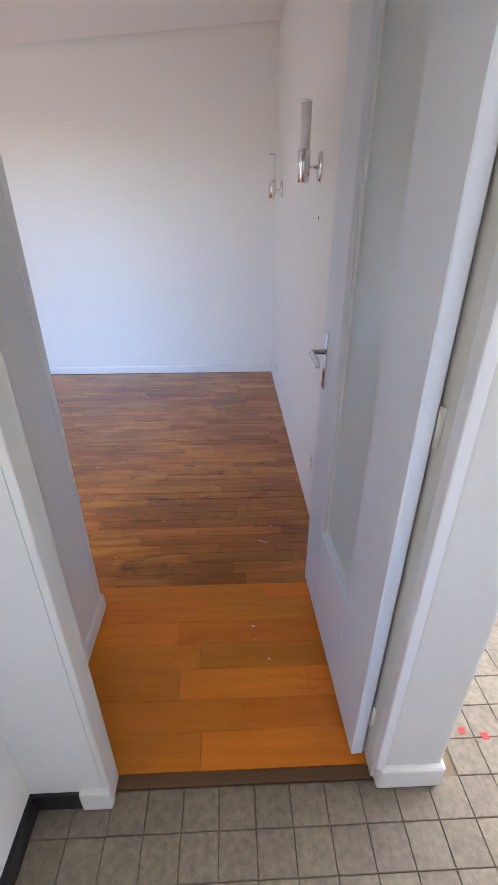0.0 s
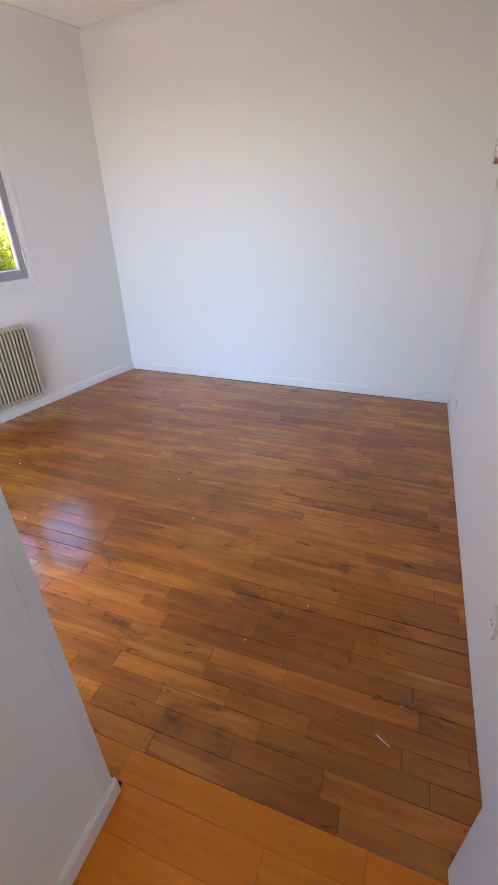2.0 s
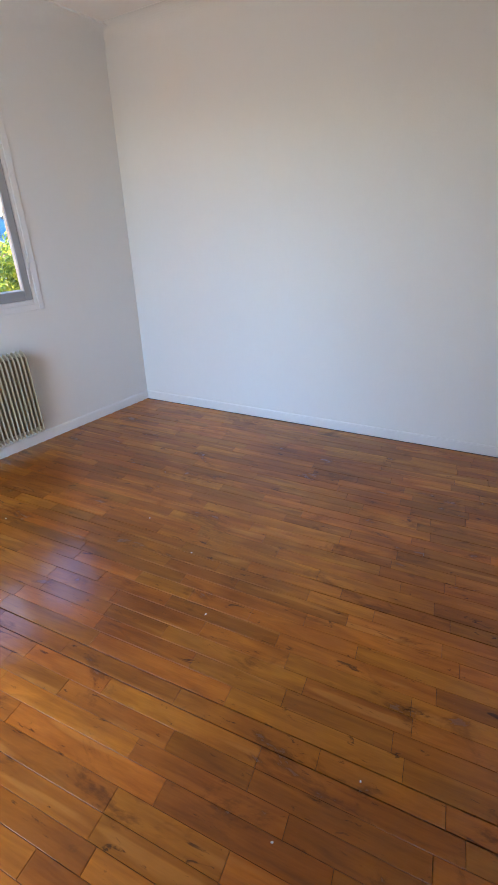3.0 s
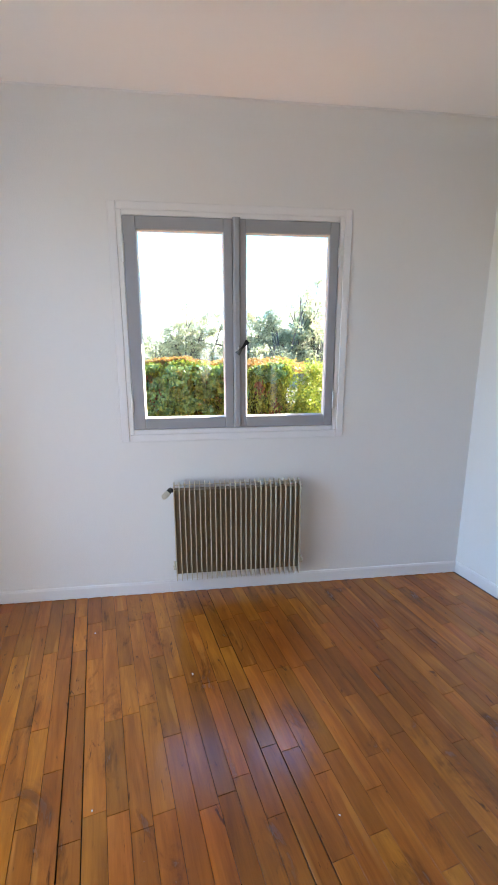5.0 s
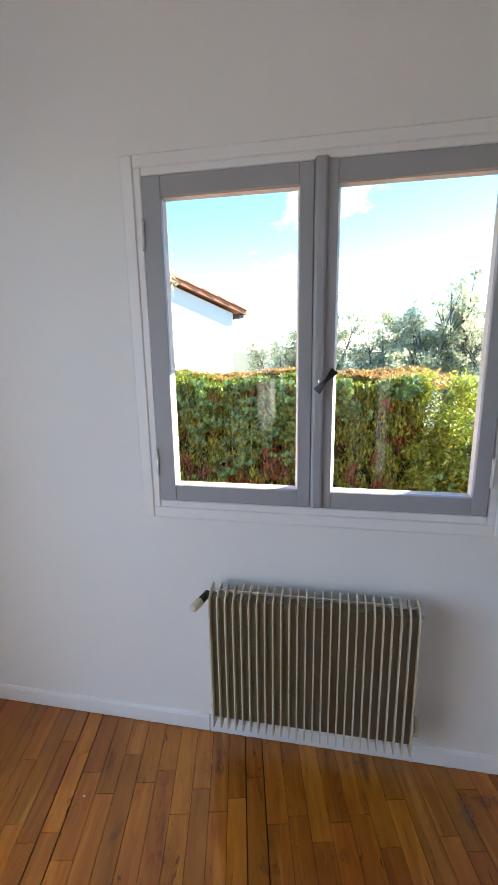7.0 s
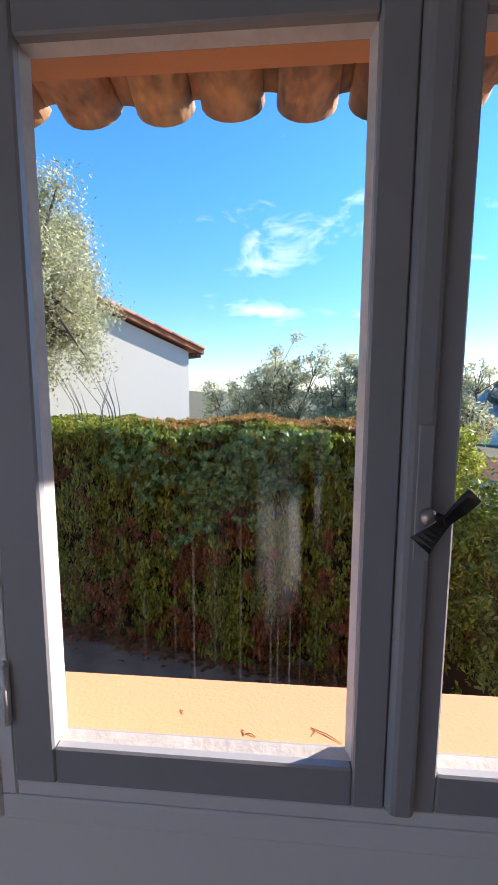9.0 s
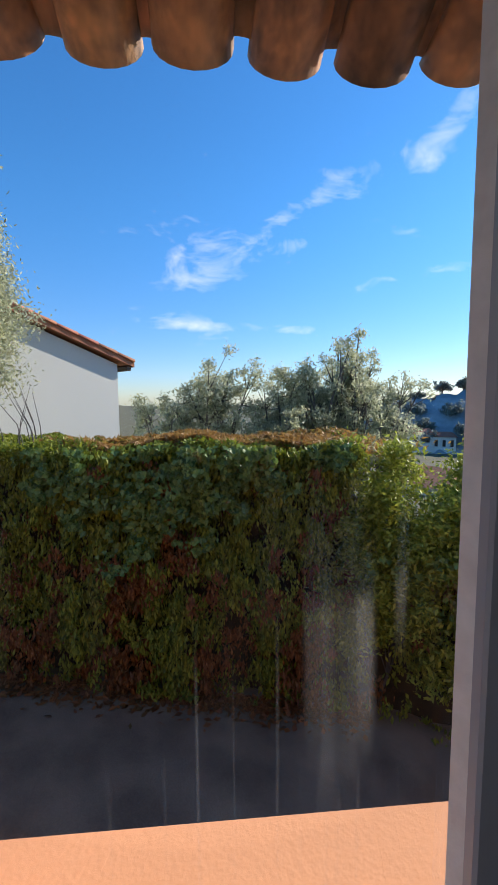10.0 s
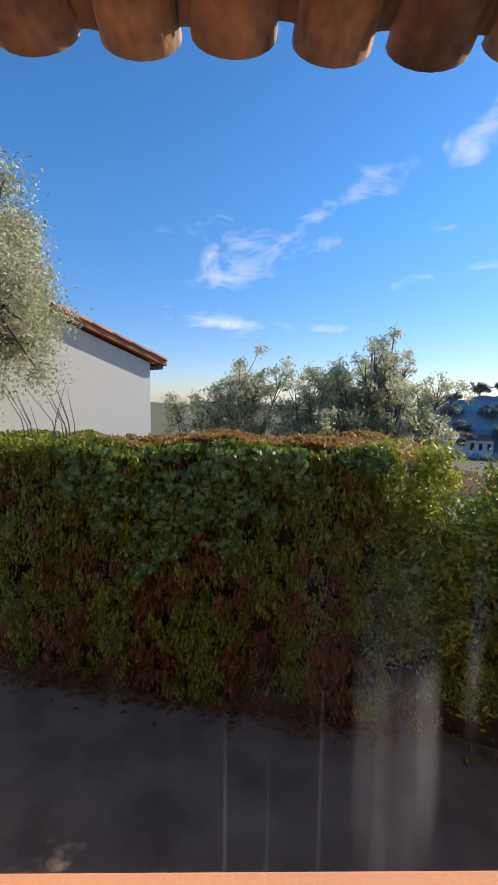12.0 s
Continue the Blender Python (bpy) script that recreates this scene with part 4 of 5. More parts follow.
def hedge(origin, angle, length, depth, height, foot, label, count, seed, ivy=(), dry=0.5, leaf=M_THUJA, size=0.024):
    """A clipped hedge: x along it, y away from the house, z up from its top."""
    rng = np.random.default_rng(seed)
    h = thing("hedge", pose(*origin, 0, 0, angle), label, "hedge")
    # plain dark brown sheet behind the sprays, filling the inside
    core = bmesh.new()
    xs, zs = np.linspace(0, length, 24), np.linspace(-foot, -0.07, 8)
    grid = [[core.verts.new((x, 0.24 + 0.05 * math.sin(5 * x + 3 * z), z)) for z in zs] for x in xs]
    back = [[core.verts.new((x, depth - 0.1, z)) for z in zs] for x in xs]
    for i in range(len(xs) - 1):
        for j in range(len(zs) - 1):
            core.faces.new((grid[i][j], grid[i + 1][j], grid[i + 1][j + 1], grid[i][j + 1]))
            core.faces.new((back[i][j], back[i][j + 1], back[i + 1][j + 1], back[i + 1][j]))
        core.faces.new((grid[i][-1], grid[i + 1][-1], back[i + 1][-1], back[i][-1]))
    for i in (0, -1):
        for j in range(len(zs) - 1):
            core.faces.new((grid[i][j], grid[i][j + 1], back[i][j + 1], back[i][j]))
    part("core_sheet", core, M_CORE, h, "dark brown inner sheet")
    # upright sprays in clumps, the dead ones brown
    per = 42
    n_c = count // per
    c = np.stack([rng.uniform(-0.05, length + 0.05, n_c), np.zeros(n_c), -0.10 - (foot - 0.15) * rng.uniform(0, 1, n_c) ** 1.15], 1)
    c[:, 1] = lumps(c, 0.17, 1.5, seed) + rng.uniform(-0.05, 0.16, n_c) + 0.10 * np.clip((c[:, 2] + 0.12) / 0.12, 0, 1)
    deep = np.clip((-c[:, 2] - 0.35) / 0.9, 0, 1)
    gone = lumps(c * (1.0, 1.0, 0.55), 1.0, 2.3, seed + 7) + 0.42 * deep + rng.normal(0, 0.16, n_c) > 0.52
    lean = np.stack([rng.normal(0, 0.30, n_c), -np.abs(rng.normal(0.35, 0.2, n_c)), np.ones(n_c)], 1)
    for title, pick, mat_, word in (("foliage", ~gone, leaf, ""), ("dead_sprays", gone, M_DEAD, "dead rust-brown sprays")):
        cc, ll = np.repeat(c[pick], per, 0), np.repeat(lean[pick], per, 0)
        along = rng.uniform(-0.09, 0.10, len(cc))[:, None]
        p = cc + ll * along + rng.normal(0, 1, (len(cc), 3)) * (0.030, 0.022, 0.020) * (1.3 - 5 * along)
        part(title, cards(title, p, ll * (0.5, 3.0, 0.2), size, mat_, rng, 2.6, 0.55, 4.0), None, h, word, kind="stuff")
    k = count // 2
    p = np.stack([rng.uniform(-0.05, length + 0.05, k), rng.uniform(-0.10, depth, k), rng.uniform(-0.08, 0.05, k)], 1)
    p[:, 2] += lumps(p, 0.10, 1.6, seed + 1)
    part("top_growth", cards("top_growth", p, np.tile((0, -0.1, 1), (k, 1)), size * 0.95, leaf, rng, 2.4, 0.7, 1.5), None, h, kind="stuff")
    if dry:
        k = int(count * 0.30)
        p = np.stack([rng.normal(length * dry, length * 0.085, k), rng.uniform(0.08, depth, k), rng.uniform(-0.02, 0.07, k)], 1)
        p[:, 2] += lumps(p, 0.10, 1.6, seed + 1)
        part("dry_twigs", cards("dry_twigs", p, np.tile((0, -0.1, 1), (k, 1)), size, M_TOP, rng, 3.5, 0.9, 0.0), None, h, "sunlit reddish dry twigs", kind="stuff")
    for x0, x1, hang, c in ivy:
        # the curtain hangs lowest in its middle
        x = rng.uniform(x0, x1, c)
        u = (x - x0) / (x1 - x0)
        low = hang * (0.30 + 0.70 * np.clip(np.sin(math.pi * np.clip(u * 1.15, 0, 1)), 0, 1) ** 1.3)
        low *= 1 + 0.28 * lumps(np.stack([x, 0 * x, 0 * x], 1), 1.0, 2.6, seed + 6)
        z = 0.05 - (low + 0.05) * rng.uniform(0, 1, c) ** 0.85
        p = np.stack([x, np.zeros(c), z], 1)
        keep = lumps(p * (1, 1, 1.2), 1.0, 3.2, seed + 5) > -0.22 + 0.30 * np.clip(-z / low - 0.5, 0, 1)
        p = p[keep]
        p[:, 1] = lumps(p, 0.17, 1.5, seed) + lumps(p, 0.07, 6.0, seed + 8) - rng.uniform(0.06, 0.17, len(p))
        part("ivy", ivy_leaves("ivy", p, np.tile((0, -1, 0.55), (len(p), 1)), 0.058, M_IVY, rng), None, h, "glossy ivy leaves over the clipped face", kind="stuff")
    return h


# along the far side of the lane
HEDGE_A = 74.0
hx, hy = math.cos(radians(HEDGE_A)), math.sin(radians(HEDGE_A))
hedge((-6.62 - hx * 5.5, 3.0 - hy * 5.5, 1.11), HEDGE_A, 7.25, 1.25, 1.2, 2.9, "tall clipped cypress hedge with ivy and brown patches along the lane", 120000, 3,
      [(4.0, 6.7, 1.15, 3600), (5.2, 7.2, 0.62, 1500)], 0.82)
hedge((-6.58 + hx * 1.72, 3.0 + hy * 1.72, 0.10), HEDGE_A - 17, 9.0, 1.1, 1.0, 3.4, "lower overgrown hedge beyond the end of the tall one", 46000, 9, [(0.1, 6.5, 1.0, 1500)], 0, M_THUJA, 0.024)


def clump_tree(name, x, y, z, height, spread, leaves, seed, label, mat=M_OLIVE, size=0.06, stems=1, low=0.35, gaps=0.5, limbs=9):
    """Tapered trunk and limbs, with leaves gathered round the limb ends."""
    rng = np.random.default_rng(seed)
    t = thing(name, pose(x, y, z), label, "tree" if name.endswith("tree") else "bush")
    wood_bm, tips = bmesh.new(), []
    for s in range(stems):
        ang = 2 * math.pi * s / stems + rng.uniform(0, 1)
        lean = (0.25 if stems > 1 else 0.08) * spread
        top = Vector((math.cos(ang) * lean, math.sin(ang) * lean, height * low * rng.uniform(0.9, 1.1)))
        r = (0.045 if name.endswith("tree") else 0.014) * height / math.sqrt(stems)
        tube(wood_bm, [(top.x * 0.2, top.y * 0.2, -0.1), (top.x * 0.5, top.y * 0.3, top.z * 0.5), top], [r, r * 0.8, r * 0.6], 8)
        for b in range(limbs):
            az = rng.uniform(0, 2 * math.pi)
            el = rng.uniform(0.25, 1.0)
            out = spread * rng.uniform(0.45, 1.0) * math.sqrt(1 - (el - 0.4) ** 2 * 0.9)
            end = Vector((top.x + math.cos(az) * out, top.y + math.sin(az) * out, height * (low + (1 - low) * el)))
            mid = top.lerp(end, 0.5) + Vector((*rng.normal(0, 0.08 * spread, 2), 0.12 * spread))
            tube(wood_bm, [top * 0.95, mid, end], [r * 0.34, r * 0.16, r * 0.04], 5, False)
            for q in range(5):
                e2 = mid.lerp(end, rng.uniform(0.1, 1.0)) + Vector(rng.normal(0, 0.20 * spread, 3))
                tube(wood_bm, [mid.lerp(end, 0.4), e2], [r * 0.12, r * 0.03], 4, False)
                tips.append(e2)
            tips.append(end)
    part("trunk", wood_bm, M_BARK, t, "gnarled grey trunk and limbs", True)
    tips = np.array([list(v) for v in tips])
    pick = tips[rng.integers(0, len(tips), leaves)]
    p = pick + rng.normal(0, 0.17 * spread * gaps, (leaves, 3)) * (1, 1, 0.9)
    part("crown", cards("crown", p, np.tile((0, 0, 0.4), (leaves, 1)) + (p - pick) * 2, size, mat, rng, 2.6, 1.0, 0.0, 0.12), None, t, "small grey-green leaves", kind="stuff")
    return t


clump_tree("olive_tree", -8.0, 0.35, -1.2, 5.2, 1.2, 130000, 21, "tall dense silvery olive tree beside the white house", size=0.019, low=0.50, gaps=0.62, limbs=34)
for x, y, top, sp, k, sd in ((-13.2, 4.75, 2.35, 1.05, 3600, 31), (-13.6, 3.6, 1.45, 0.95, 2400, 32), (-13.0, 6.3, 2.0, 0.9, 1800, 33), (-13.0, 7.5, 2.85, 1.15, 4200, 34), (-13.2, 8.6, 3.15, 1.05, 3800, 35), (-13.0, 9.8, 2.1, 0.95, 2000, 36), (-12.2, 6.0, 1.35, 0.8, 1800, 37), (-12.4, 8.4, 1.5, 0.9, 2000, 38)):
    b = ground_z(x, y)
    clump_tree("olive_tree", x, y, b, (top - b) * 1.05, sp * 1.05, int(k * 3.4), sd, "airy olive tree on the slope behind the hedge", size=0.034, low=0.44, gaps=0.47, limbs=10, stems=2)
clump_tree("laurel_bush", -6.16, 4.98, -1.6, 2.72, 0.42, 30000, 51, "sunlit yellow-green bush at the end of the hedge", M_BUSH, 0.022, 3, 0.14, 1.0, 14)
clump_tree("laurel_bush", -6.10, 5.70, -1.7, 2.30, 0.55, 30000, 53, "bushy green shrub filling the gap beside the hedge", M_BUSH, 0.028, 3, 0.12, 1.0, 14)
clump_tree("laurel_bush", -6.25, 6.75, -1.8, 3.15, 0.75, 36000, 52, "tall yellow-green bush over the low hedge", M_BUSH, 0.028, 3, 0.2, 1.0, 14)
solid("low_wall", soft_box(-6.02, 5.55, -1.9, -5.86, 6.75, -0.78, 0.02, 2), M_HOUSE, "low beige rendered wall at the foot of the bushes", "wall", STRUCT)
# fallen leaves along the foot of the hedge
rng = np.random.default_rng(77)
t_ = rng.uniform(-1.2, 7.4, 5200)
w_ = np.abs(rng.normal(0, 0.16, 5200))
lp = np.stack([-6.62 + hx * (t_ - 5.5) + hy * (w_ - 0.05), 3.0 + hy * (t_ - 5.5) - hx * (w_ - 0.05), np.zeros(5200)], 1)
lp[:, 2] = [ground_z(q[0], q[1]) + 0.022 for q in lp]
litter = new("leaf_litter", cards("leaf_litter", lp, np.tile((0, 0, 1), (5200, 1)), 0.042, M_DEAD, rng, 1.7, 0.35, 0.0, 0.2))
tagged(litter, "dry brown leaves fallen along the foot of the hedge", "leaves", kind="stuff")

# bare shoots over the hedge
for i, (sx, sy, sd) in enumerate(((-7.75, 1.35, 61), (-7.6, 1.75, 62))):
    rng = np.random.default_rng(sd)
    tw = bmesh.new()
    for q in range(7):
        e = Vector((rng.normal(0, 0.10), rng.normal(0, 0.28), 0.55 + rng.uniform(0, 0.3)))
        tube(tw, [(0, 0, -0.9), e * 0.5, e], [0.008, 0.005, 0.002], 5)
    solid("bare_shrub", tw, M_BARK, "bare grey twigs rising behind the hedge", "shrub", m=pose(sx, sy, 0.95))

# ---------------------------------------------------------------- the white house
house = thing("house", pose(-9.9, 2.50, 0, 0, 0, 28), "white rendered house with a low red tiled roof behind the hedge", "house")
PITCH = 20.3
EAVE_H, SLOPE, HALF = 2.18, math.tan(radians(PITCH)), 4.2
hb = bmesh.new()
g = [(0, -2.2), (0, EAVE_H), (-HALF, EAVE_H + HALF * SLOPE), (-2 * HALF, EAVE_H), (-2 * HALF, -2.2)]
fa, fc = [hb.verts.new((0, y, z)) for y, z in g], [hb.verts.new((-9.0, y, z)) for y, z in g]
hb.faces.new(fa), hb.faces.new(fc[::-1])
for i in range(5):
    hb.faces.new((fa[i], fc[i], fc[(i + 1) % 5], fa[(i + 1) % 5]))
part("wall", hb, M_HOUSE, house)
rb = bmesh.new()
for sgn in (0, 1):
    yo = (lambda v: v) if not sgn else (lambda v: -2 * HALF - v)
    z0 = EAVE_H - 0.25 * SLOPE + 0.05
    pts = [(0.11, yo(0.25), z0), (0.11, -HALF, EAVE_H + HALF * SLOPE + 0.05), (-9.1, -HALF, EAVE_H + HALF * SLOPE + 0.05), (-9.1, yo(0.25), z0)]
    lo, hi = [rb.verts.new(p) for p in pts], [rb.verts.new((p[0], p[1], p[2] + 0.09)) for p in pts]
    rb.faces.new(lo[::-1]), rb.faces.new(hi)
    for i in range(4):
        rb.faces.new((lo[i], lo[(i + 1) % 4], hi[(i + 1) % 4], hi[i]))
roof = part("roof", rb, M_TERRA_FAR, house, "low red tiled roof")


def half_tile(r0, r1, length, thick, up=True, segs=8):
    """A tapered half-round tile along x, open below or above."""
    bm = bmesh.new()
    rows = []
    for x, r in ((0, r0), (length, r1)):
        for rr in (r, r - thick):
            rows.append([bm.verts.new((x, rr * math.cos(math.pi * k / segs), (1 if up else -1) * rr * math.sin(math.pi * k / segs) * 0.75)) for k in range(segs + 1)])
    o0, i0, o1, i1 = rows
    for k in range(segs):
        bm.faces.new((o0[k], o0[k + 1], o1[k + 1], o1[k])), bm.faces.new((i0[k + 1], i0[k], i1[k], i1[k + 1]))
        bm.faces.new((o0[k + 1], o0[k], i0[k], i0[k + 1])), bm.faces.new((o1[k], o1[k + 1], i1[k + 1], i1[k]))
    for k in (0, segs):
        bm.faces.new((o0[k], o1[k], i1[k], i0[k]))
    return bm


verge_me = finish(half_tile(0.085, 0.07, 0.40, 0.015), "verge_tile", M_TERRA_FAR, True)
for i in range(13):
    yy = 0.25 - i * 0.33 * math.cos(radians(PITCH))
    part("verge_tile", verge_me, None, roof, m=pose(0.05, yy, EAVE_H + 0.07 + (-yy) * SLOPE + 0.06, 0, 0, -90) @ pose(0, 0, 0, 0, -PITCH, 0))
part("gutter", boxes((-9.0, 0.13, EAVE_H - 0.10, 0.08, 0.20, EAVE_H - 0.035)), M_BARK, house, "dark rafter end under the eaves")

# ---------------------------------------------------------------- far slopes
def hill(name, base, ridge, z0, heights, label, seed):
    """A wooded slope between a foot line and a ridge line."""
    rng = np.random.default_rng(seed)
    bm = bmesh.new()
    rows, n_ = [], len(heights)
    for j in range(9):
        s = j / 8
        row = []
        for i in range(n_ * 6 - 5):
            u = i / (n_ * 6 - 6)
            f = u * (n_ - 1)
            a = min(int(f), n_ - 2)
            hgt = heights[a] + (heights[a + 1] - heights[a]) * (f - a)
            p = Vector(base[0]).lerp(Vector(base[1]), u).lerp(Vector(ridge[0]).lerp(Vector(ridge[1]), u), s)
            row.append(bm.verts.new((p.x, p.y, z0 + (hgt - z0) * s ** 0.8 + rng.uniform(-1, 1) * 0.7)))
        rows.append(row)
    for r0, r1 in zip(rows, rows[1:]):
        for i in range(len(r0) - 1):
            bm.faces.new((r0[i], r0[i + 1], r1[i + 1], r1[i]))
    back = [bm.verts.new((v.co.x - 60, v.co.y + 40, z0 - 10)) for v in rows[-1]]
    for i in range(len(back) - 1):
        bm.faces.new((rows[-1][i], rows[-1][i + 1], back[i + 1], back[i]))
    return solid(name, bm, M_HILL_HAZE, label, "hill", STRUCT, smooth=True)


# both slopes carry the haze in their base colour
hill("backdrop_hill_near", ((-102, 43, 0), (-56, 92, 0)), ((-124, 58, 0), (-72, 117, 0)), -18, [-9, -4, 1.0, 2.2, 3.6, 5.5, 7, 8], "dark wooded hillside with villas across the valley, haze painted in", 71)
hill("backdrop_hill_far", ((-420, -120, 0), (-330, 200, 0)), ((-460, -140, 0), (-380, 240, 0)), -45, [-20, -17, -16, -15.5, -18, -17, -16, -15, -14], "low wooded ridge on the horizon, painted blue with haze", 72)


def villa(x, y, z, w, d, h, yaw, label, roof_mat=M_TERRA_FAR):
    v = thing("villa", pose(x, y, z, 0, 0, yaw), label, "house", "villas on the hillside")
    part("wall", boxes((-d / 2, -w / 2, -3, d / 2, w / 2, h)), M_HOUSE, v)
    bm = bmesh.new()
    p = [(-d / 2 - 0.4, -w / 2 - 0.4, h), (d / 2 + 0.4, -w / 2 - 0.4, h), (d / 2 + 0.4, w / 2 + 0.4, h), (-d / 2 - 0.4, w / 2 + 0.4, h), (0, -w / 2 + 0.8, h + d * 0.22), (0, w / 2 - 0.8, h + d * 0.22)]
    q = [bm.verts.new(c) for c in p]
    for f in ((0, 1, 4), (2, 3, 5), (1, 2, 5, 4), (3, 0, 4, 5), (3, 2, 1, 0)):
        bm.faces.new([q[i] for i in f])
    part("roof", bm, roof_mat, v)
    for i in range(3):
        part("window", boxes((d / 2, -w / 2 + w * (i + 0.3) / 3, h * 0.35, d / 2 + 0.05, -w / 2 + w * (i + 0.7) / 3, h * 0.8)), M_BRONZE, v)


villa(-22.6, 19.3, -5.2, 4.0, 3.6, 2.2, -70, "small white house with a tiled roof below the hedge")
villa(-89.5, 70.8, -9.6, 7.5, 6, 3.0, -38, "white villa among trees across the valley")
villa(-85.5, 75.4, -10.6, 5, 5, 3.4, -38, "white villa with terraces across the valley")
villa(-99, 88.5, -0.6, 8, 6, 2.0, -38, "pale villa on the ridge across the valley")
pine = leaf_material("pine needles", (0.16, 0.20, 0.18), (0.26, 0.30, 0.25), thin=0.5)
for i, (x, y, z, h, sp) in enumerate(((-101.5, 88.2, 1.0, 5.0, 2.2), (-98, 92.2, 1.6, 5.2, 2.0), (-96.5, 93.6, 2.0, 4.8, 2.0), (-93.8, 96, 2.6, 4.6, 2.4), (-108, 79, -0.5, 2.6, 2.0), (-105, 83, 0, 2.8, 2.0),
                                      (-91, 74, -7.5, 3.5, 2.2), (-87, 71, -10.5, 4, 2.4), (-83, 79, -9.5, 4.5, 2.4), (-95, 68, -7, 4, 2.6), (-98, 76, -4, 4, 2.8), (-91, 83, -4.5, 4, 2.8), (-88, 87, -4, 4.4, 2.8), (-84, 84, -7.5, 4, 2.6), (-80, 80, -11, 4, 2.4))):
    clump_tree("pine_tree", x, y, z - 0.8, h + 0.8, sp, 1100, 80 + i, "umbrella pine on the far hillside", pine, 0.32, 1, 0.66, 0.8, 8)

# ---------------------------------------------------------------- eaves over the window
eave = thing("eaves", WEST, "underside of old clay roof tiles over the window", "roof", kind=STRUCT)
EX, EZ, EPITCH, EANG = -0.612, 2.265, 0.181, 17.0
part("batten", prism([(-0.180, 2.49), (-0.180, 2.46), (-0.24, 2.45), (-0.24, 2.48)], [lambda a, b: Vector((a, -2.6, b)), lambda a, b: Vector((a, 2.6, b))]), M_BARK, eave)
part("roof_deck", prism([(-0.172, 2.56), (-0.172, 2.60), (-0.56, 2.47), (-0.56, 2.43)], [lambda a, b: Vector((a, -4.0, b)), lambda a, b: Vector((a, 4.0, b))]), M_OCHRE, eave)
pan = [finish(half_tile(0.080, 0.068, 0.54, 0.013, False, 10), "pan_tile", M_TERRA, True), finish(half_tile(0.076, 0.064, 0.54, 0.012, False, 10), "pan_tile", M_TERRA, True)]
cap = finish(half_tile(0.066, 0.076, 0.52, 0.013, True, 10), "cover_tile", M_TERRA, True)
rt = random.Random(5)
for i in range(-11, 12):
    y = -0.289 + i * EPITCH
    part("pan_tile", pan[i % 2], None, eave, m=pose(EX + rt.uniform(-0.012, 0.012), y + rt.uniform(-0.006, 0.006), EZ + 0.008 + rt.uniform(-0.006, 0.006), 0, -EANG, rt.uniform(-2, 2)))
    part("cover_tile", cap, None, eave, m=pose(EX + 0.03 + rt.uniform(-0.015, 0.015), y + EPITCH / 2 + rt.uniform(-0.008, 0.008), EZ - 0.022, 0, -EANG, rt.uniform(-3, 3)))

# ---------------------------------------------------------------- crumbs and small litter
def crumb(x, y, z, s, mat, label, yaw=0.0, m=None):
    bm = bmesh.new()
    bmesh.ops.create_icosphere(bm, subdivisions=1, radius=s)
    for v in bm.verts:
        v.co *= 1 + 0.35 * noise.noise(v.co * 300 + Vector((x, y, 0)) * 9)
        v.co.z = v.co.z * 0.45 + s * 0.40
        v.co.x *= 1.6
    solid("paint_chip", bm, mat, label, "debris", m=pose(x, y, z, 0, 0, yaw), group="crumbs on the floor")


for x, y, s, yaw in ((0.098, 1.035, 0.0045, -20), (0.103, 0.973, 0.0022, 40), (0.150, 0.890, 0.0036, -35), (-2.18, 2.44, 0.004, 10), (-2.62, 2.03, 0.004, 60), (-1.10, 2.60, 0.003, 20),
                     (-0.86, 2.30, 0.0035, 70), (-0.35, 1.72, 0.003, 15), (0.22, 1.66, 0.0025, 35), (-0.16, 1.95, 0.003, 90), (-1.72, 2.02, 0.003, 5), (-1.45, 2.75, 0.003, 50)):
    crumb(x, y, 0.0, s, M_PLASTIC, "white paint crumb on the floorboards", yaw)
straw = tube(bmesh.new(), [(0.150, 1.545, 0.003), (0.172, 1.532, 0.004), (0.192, 1.524, 0.0025)], 0.0016, 5)
solid("straw", straw, M_BEAD, "short pale straw on the floorboards", "debris")
leaf = bmesh.new()
lv_ = [leaf.verts.new(p) for p in ((0, 0, 0), (0.012, 0.010, 0.004), (0.030, 0.006, 0.002), (0.014, -0.010, 0.003))]
leaf.faces.new(lv_)
ex = bmesh.ops.extrude_face_region(leaf, geom=leaf.faces[:])
bmesh.ops.translate(leaf, verts=[v for v in ex["geom"] if isinstance(v, bmesh.types.BMVert)], vec=(0, 0, 0.0008))
solid("dead_leaf", leaf, M_LEAF, "curled dry leaf on the outer sill", "leaf", m=WEST @ pose(-0.130, -0.040, 0.9885, 0, 0, 60) @ Matrix.Scale(0.7, 4))
for tx, ty, yaw, ln in ((-0.112, -0.078, 55, 0.030), (-0.118, -0.098, -20, 0.012), (-0.100, -0.205, 70, 0.010), (-0.105, -0.218, 20, 0.008), (-0.150, -0.335, 40, 0.007)):
    tg = tube(bmesh.new(), [(-ln, 0, 0.0014), (0, 0.002, 0.0022), (ln, -0.001, 0.0012)], [0.0009, 0.0011, 0.0006], 5)
    solid("twig", tg, M_LEAF, "short dry twig on the outer sill", "twig", m=WEST @ pose(tx, ty, 1.0 + (tx + 0.04) * 0.144, 0, -8.2, 0) @ pose(0, 0, 0, 0, 0, yaw), group="twigs on the sill")

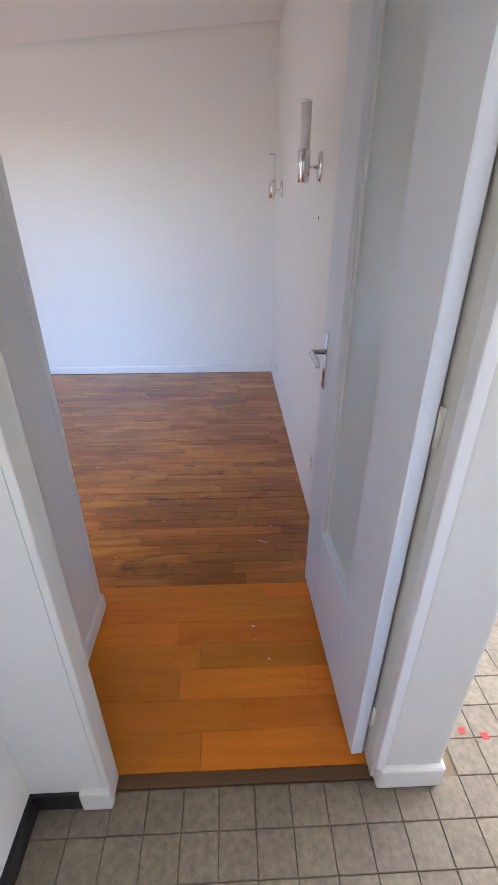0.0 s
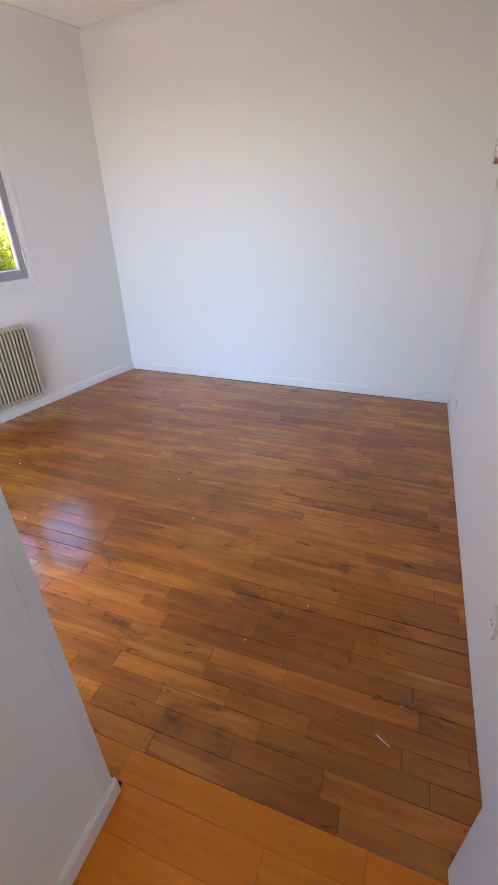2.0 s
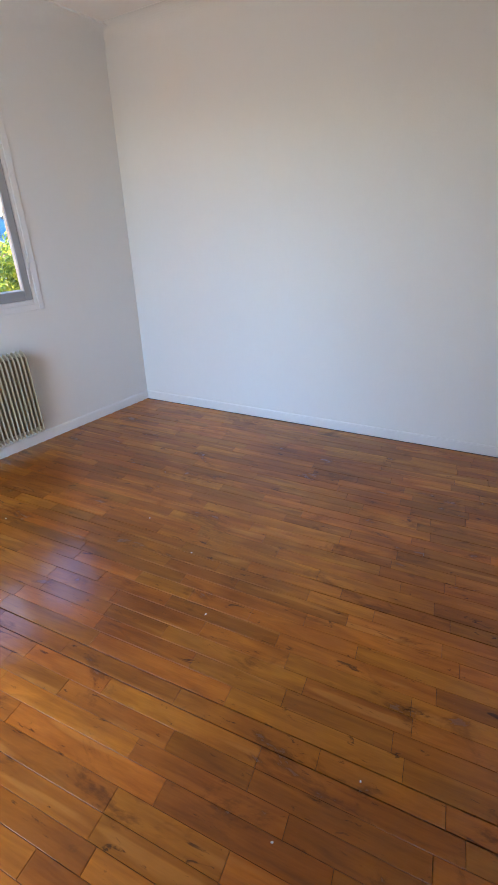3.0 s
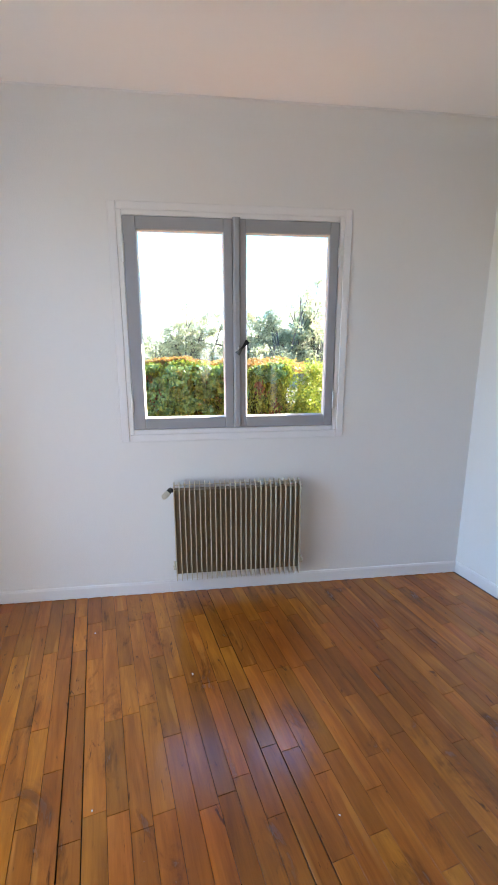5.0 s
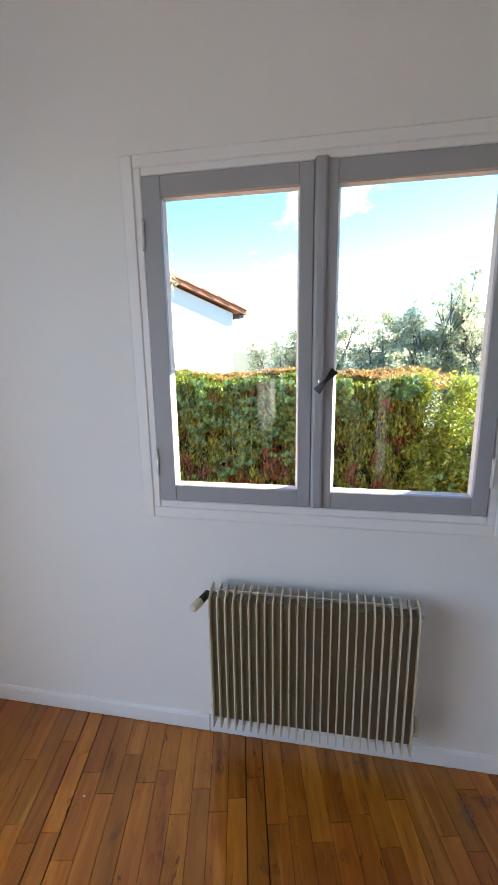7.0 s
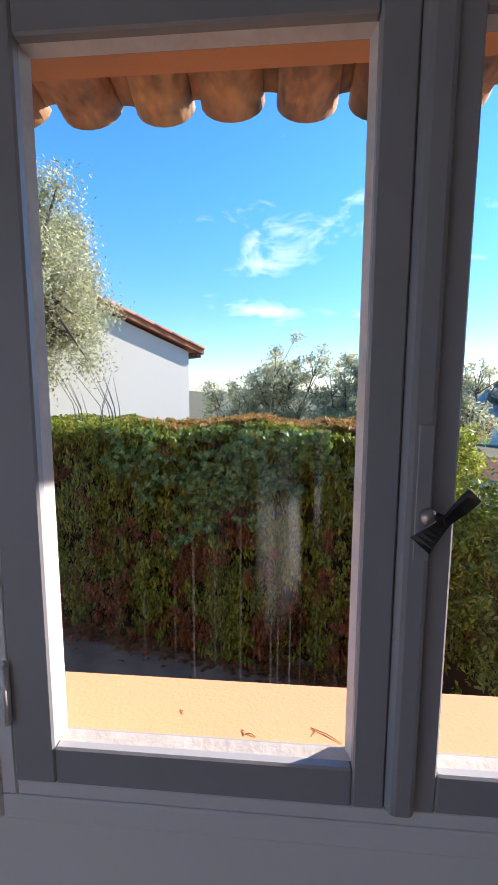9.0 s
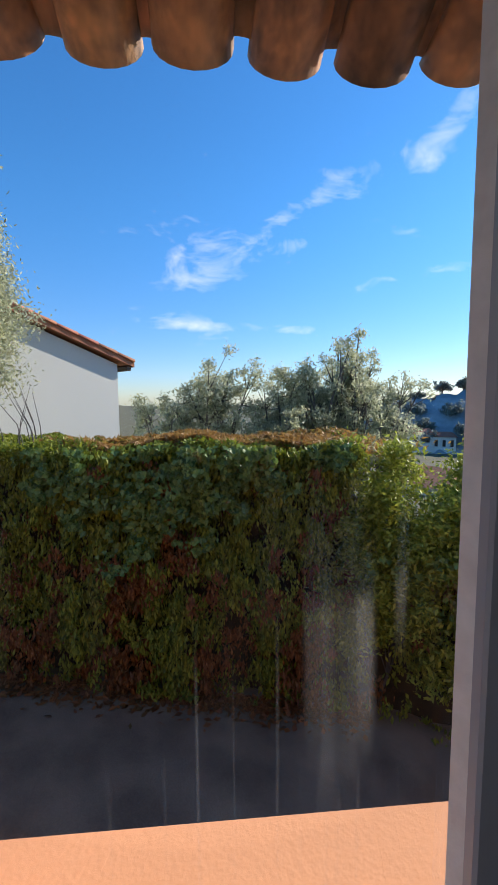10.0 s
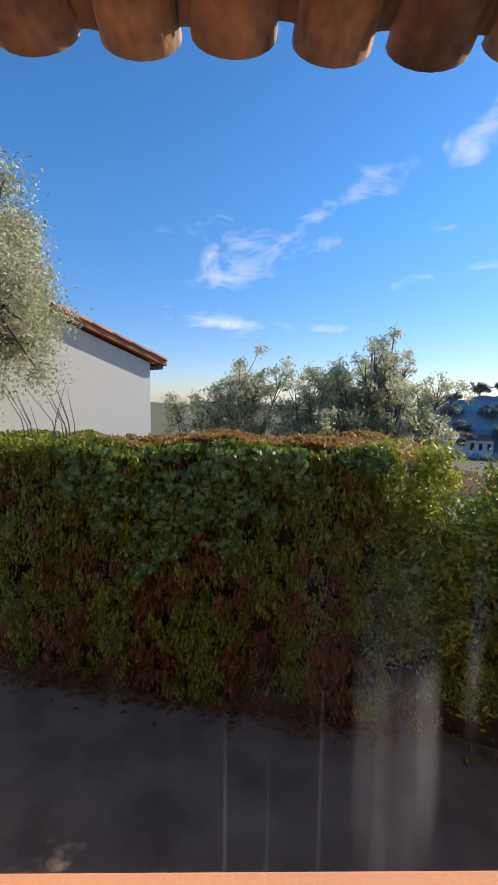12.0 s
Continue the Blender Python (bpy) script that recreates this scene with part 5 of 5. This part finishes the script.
# ---------------------------------------------------------------- boards and tiles, piece by piece
def board_mesh(length, width, gap):
    """A board with eased top edges, its middle at the origin, top at z 0."""
    bm = bmesh.new()
    lx, ly, e = length / 2 - gap / 2, width / 2 - gap / 2, 0.0006
    lo = [bm.verts.new((sx * lx, sy * ly, -0.011)) for sx, sy in ((-1, -1), (1, -1), (1, 1), (-1, 1))]
    md = [bm.verts.new((sx * lx, sy * ly, -e)) for sx, sy in ((-1, -1), (1, -1), (1, 1), (-1, 1))]
    hi = [bm.verts.new((sx * (lx - e), sy * (ly - e), 0)) for sx, sy in ((-1, -1), (1, -1), (1, 1), (-1, 1))]
    for r0, r1 in ((lo, md), (md, hi)):
        for i in range(4):
            bm.faces.new((r0[i], r0[(i + 1) % 4], r1[(i + 1) % 4], r1[i]))
    bm.faces.new(hi)
    return bm


rb_ = random.Random(11)
meshes = {}


def lay(y0, y1, width, lengths, mat, key, gap, x_left, x_right):
    y = y0
    count = 0
    while y < y1 - 0.01:
        w = min(width * rb_.choice((0.94, 1.0, 1.0, 1.06)), y1 - y)
        wide = 0.005 if any(y < c <= y + w for c in (1.973, 2.66)) else 0.0
        x = x_left(y + w / 2) - rb_.uniform(0, 0.3)
        while x < x_right:
            ln = rb_.choice(lengths)
            a, b = max(x, x_left(y + w / 2)), min(x + ln, x_right)
            if b - a > 0.02:
                q = (key, round(b - a, 3), round(w - wide, 4))
                if q not in meshes:
                    meshes[q] = finish(board_mesh(b - a, w - wide, gap), "floorboard", mat)
                part("floorboard", meshes[q], None, floor, m=pose((a + b) / 2, y + w / 2, rb_.uniform(-0.0012, 0.0), rb_.uniform(-0.25, 0.25), 0, 0))
                count += 1
            x += ln
        y += w
    return count


lay(0.535, 1.262, 0.104, (0.45, 0.55, 0.6, 0.7), M_NEW, "new", 0.0007, lambda y: PART_X + 0.002 if y < PART_Y else -3.2, EAST_X)
lay(1.262, NORTH_Y - 0.012, 0.0675, (0.28, 0.36, 0.44, 0.5, 0.58), M_OLD, "old", 0.0013, lambda y: west_x(y) + 0.004, EAST_X)

tile_bm = bmesh.new()
box(tile_bm, -0.0493, -0.0493, -0.008, 0.0493, 0.0493, 0)
bmesh.ops.bevel(tile_bm, geom=[e for e in tile_bm.edges if all(v.co.z > -0.001 for v in e.verts)], offset=0.002, segments=1, affect="EDGES")
tile_me = finish(tile_bm, "floor_tile", M_HTILE)
hall = bpy.data.objects["floor_hall"]
for i in range(15):
    for j in range(-6, 12):
        x, y = -0.475 + i * 0.10, 0.444 + j * 0.10
        if (y > 0.45 and x < 0.64) or x > 0.98 or y > 1.25:
            continue
        part("floor_tile", tile_me, None, hall, m=pose(x, y, rb_.uniform(-0.0008, 0)))
far_tiles = bmesh.new()
for i in range(34):
    for j in range(-26, 22):
        x, y = -0.475 + i * 0.10, 0.444 + j * 0.10
        near = -6 <= j < 12 and i < 15 and x <= 0.98 and y <= 1.25
        if near or (y > 0.45 and x < 0.64):
            continue
        box(far_tiles, x - 0.0493, y - 0.0493, -0.008, x + 0.0493, y + 0.0493, -0.0005)
part("floor_tiles", far_tiles, M_HTILE, hall, kind="stuff")
for x, y in ((0.745, 0.615), (0.81, 0.597)):
    solid("tape_mark", boxes((x - 0.010, y - 0.010, 0.0004, x + 0.010, y + 0.010, 0.0014)), M_REDTAPE, "small square of red tape on the hall tiles", "tape", group="tape marks")
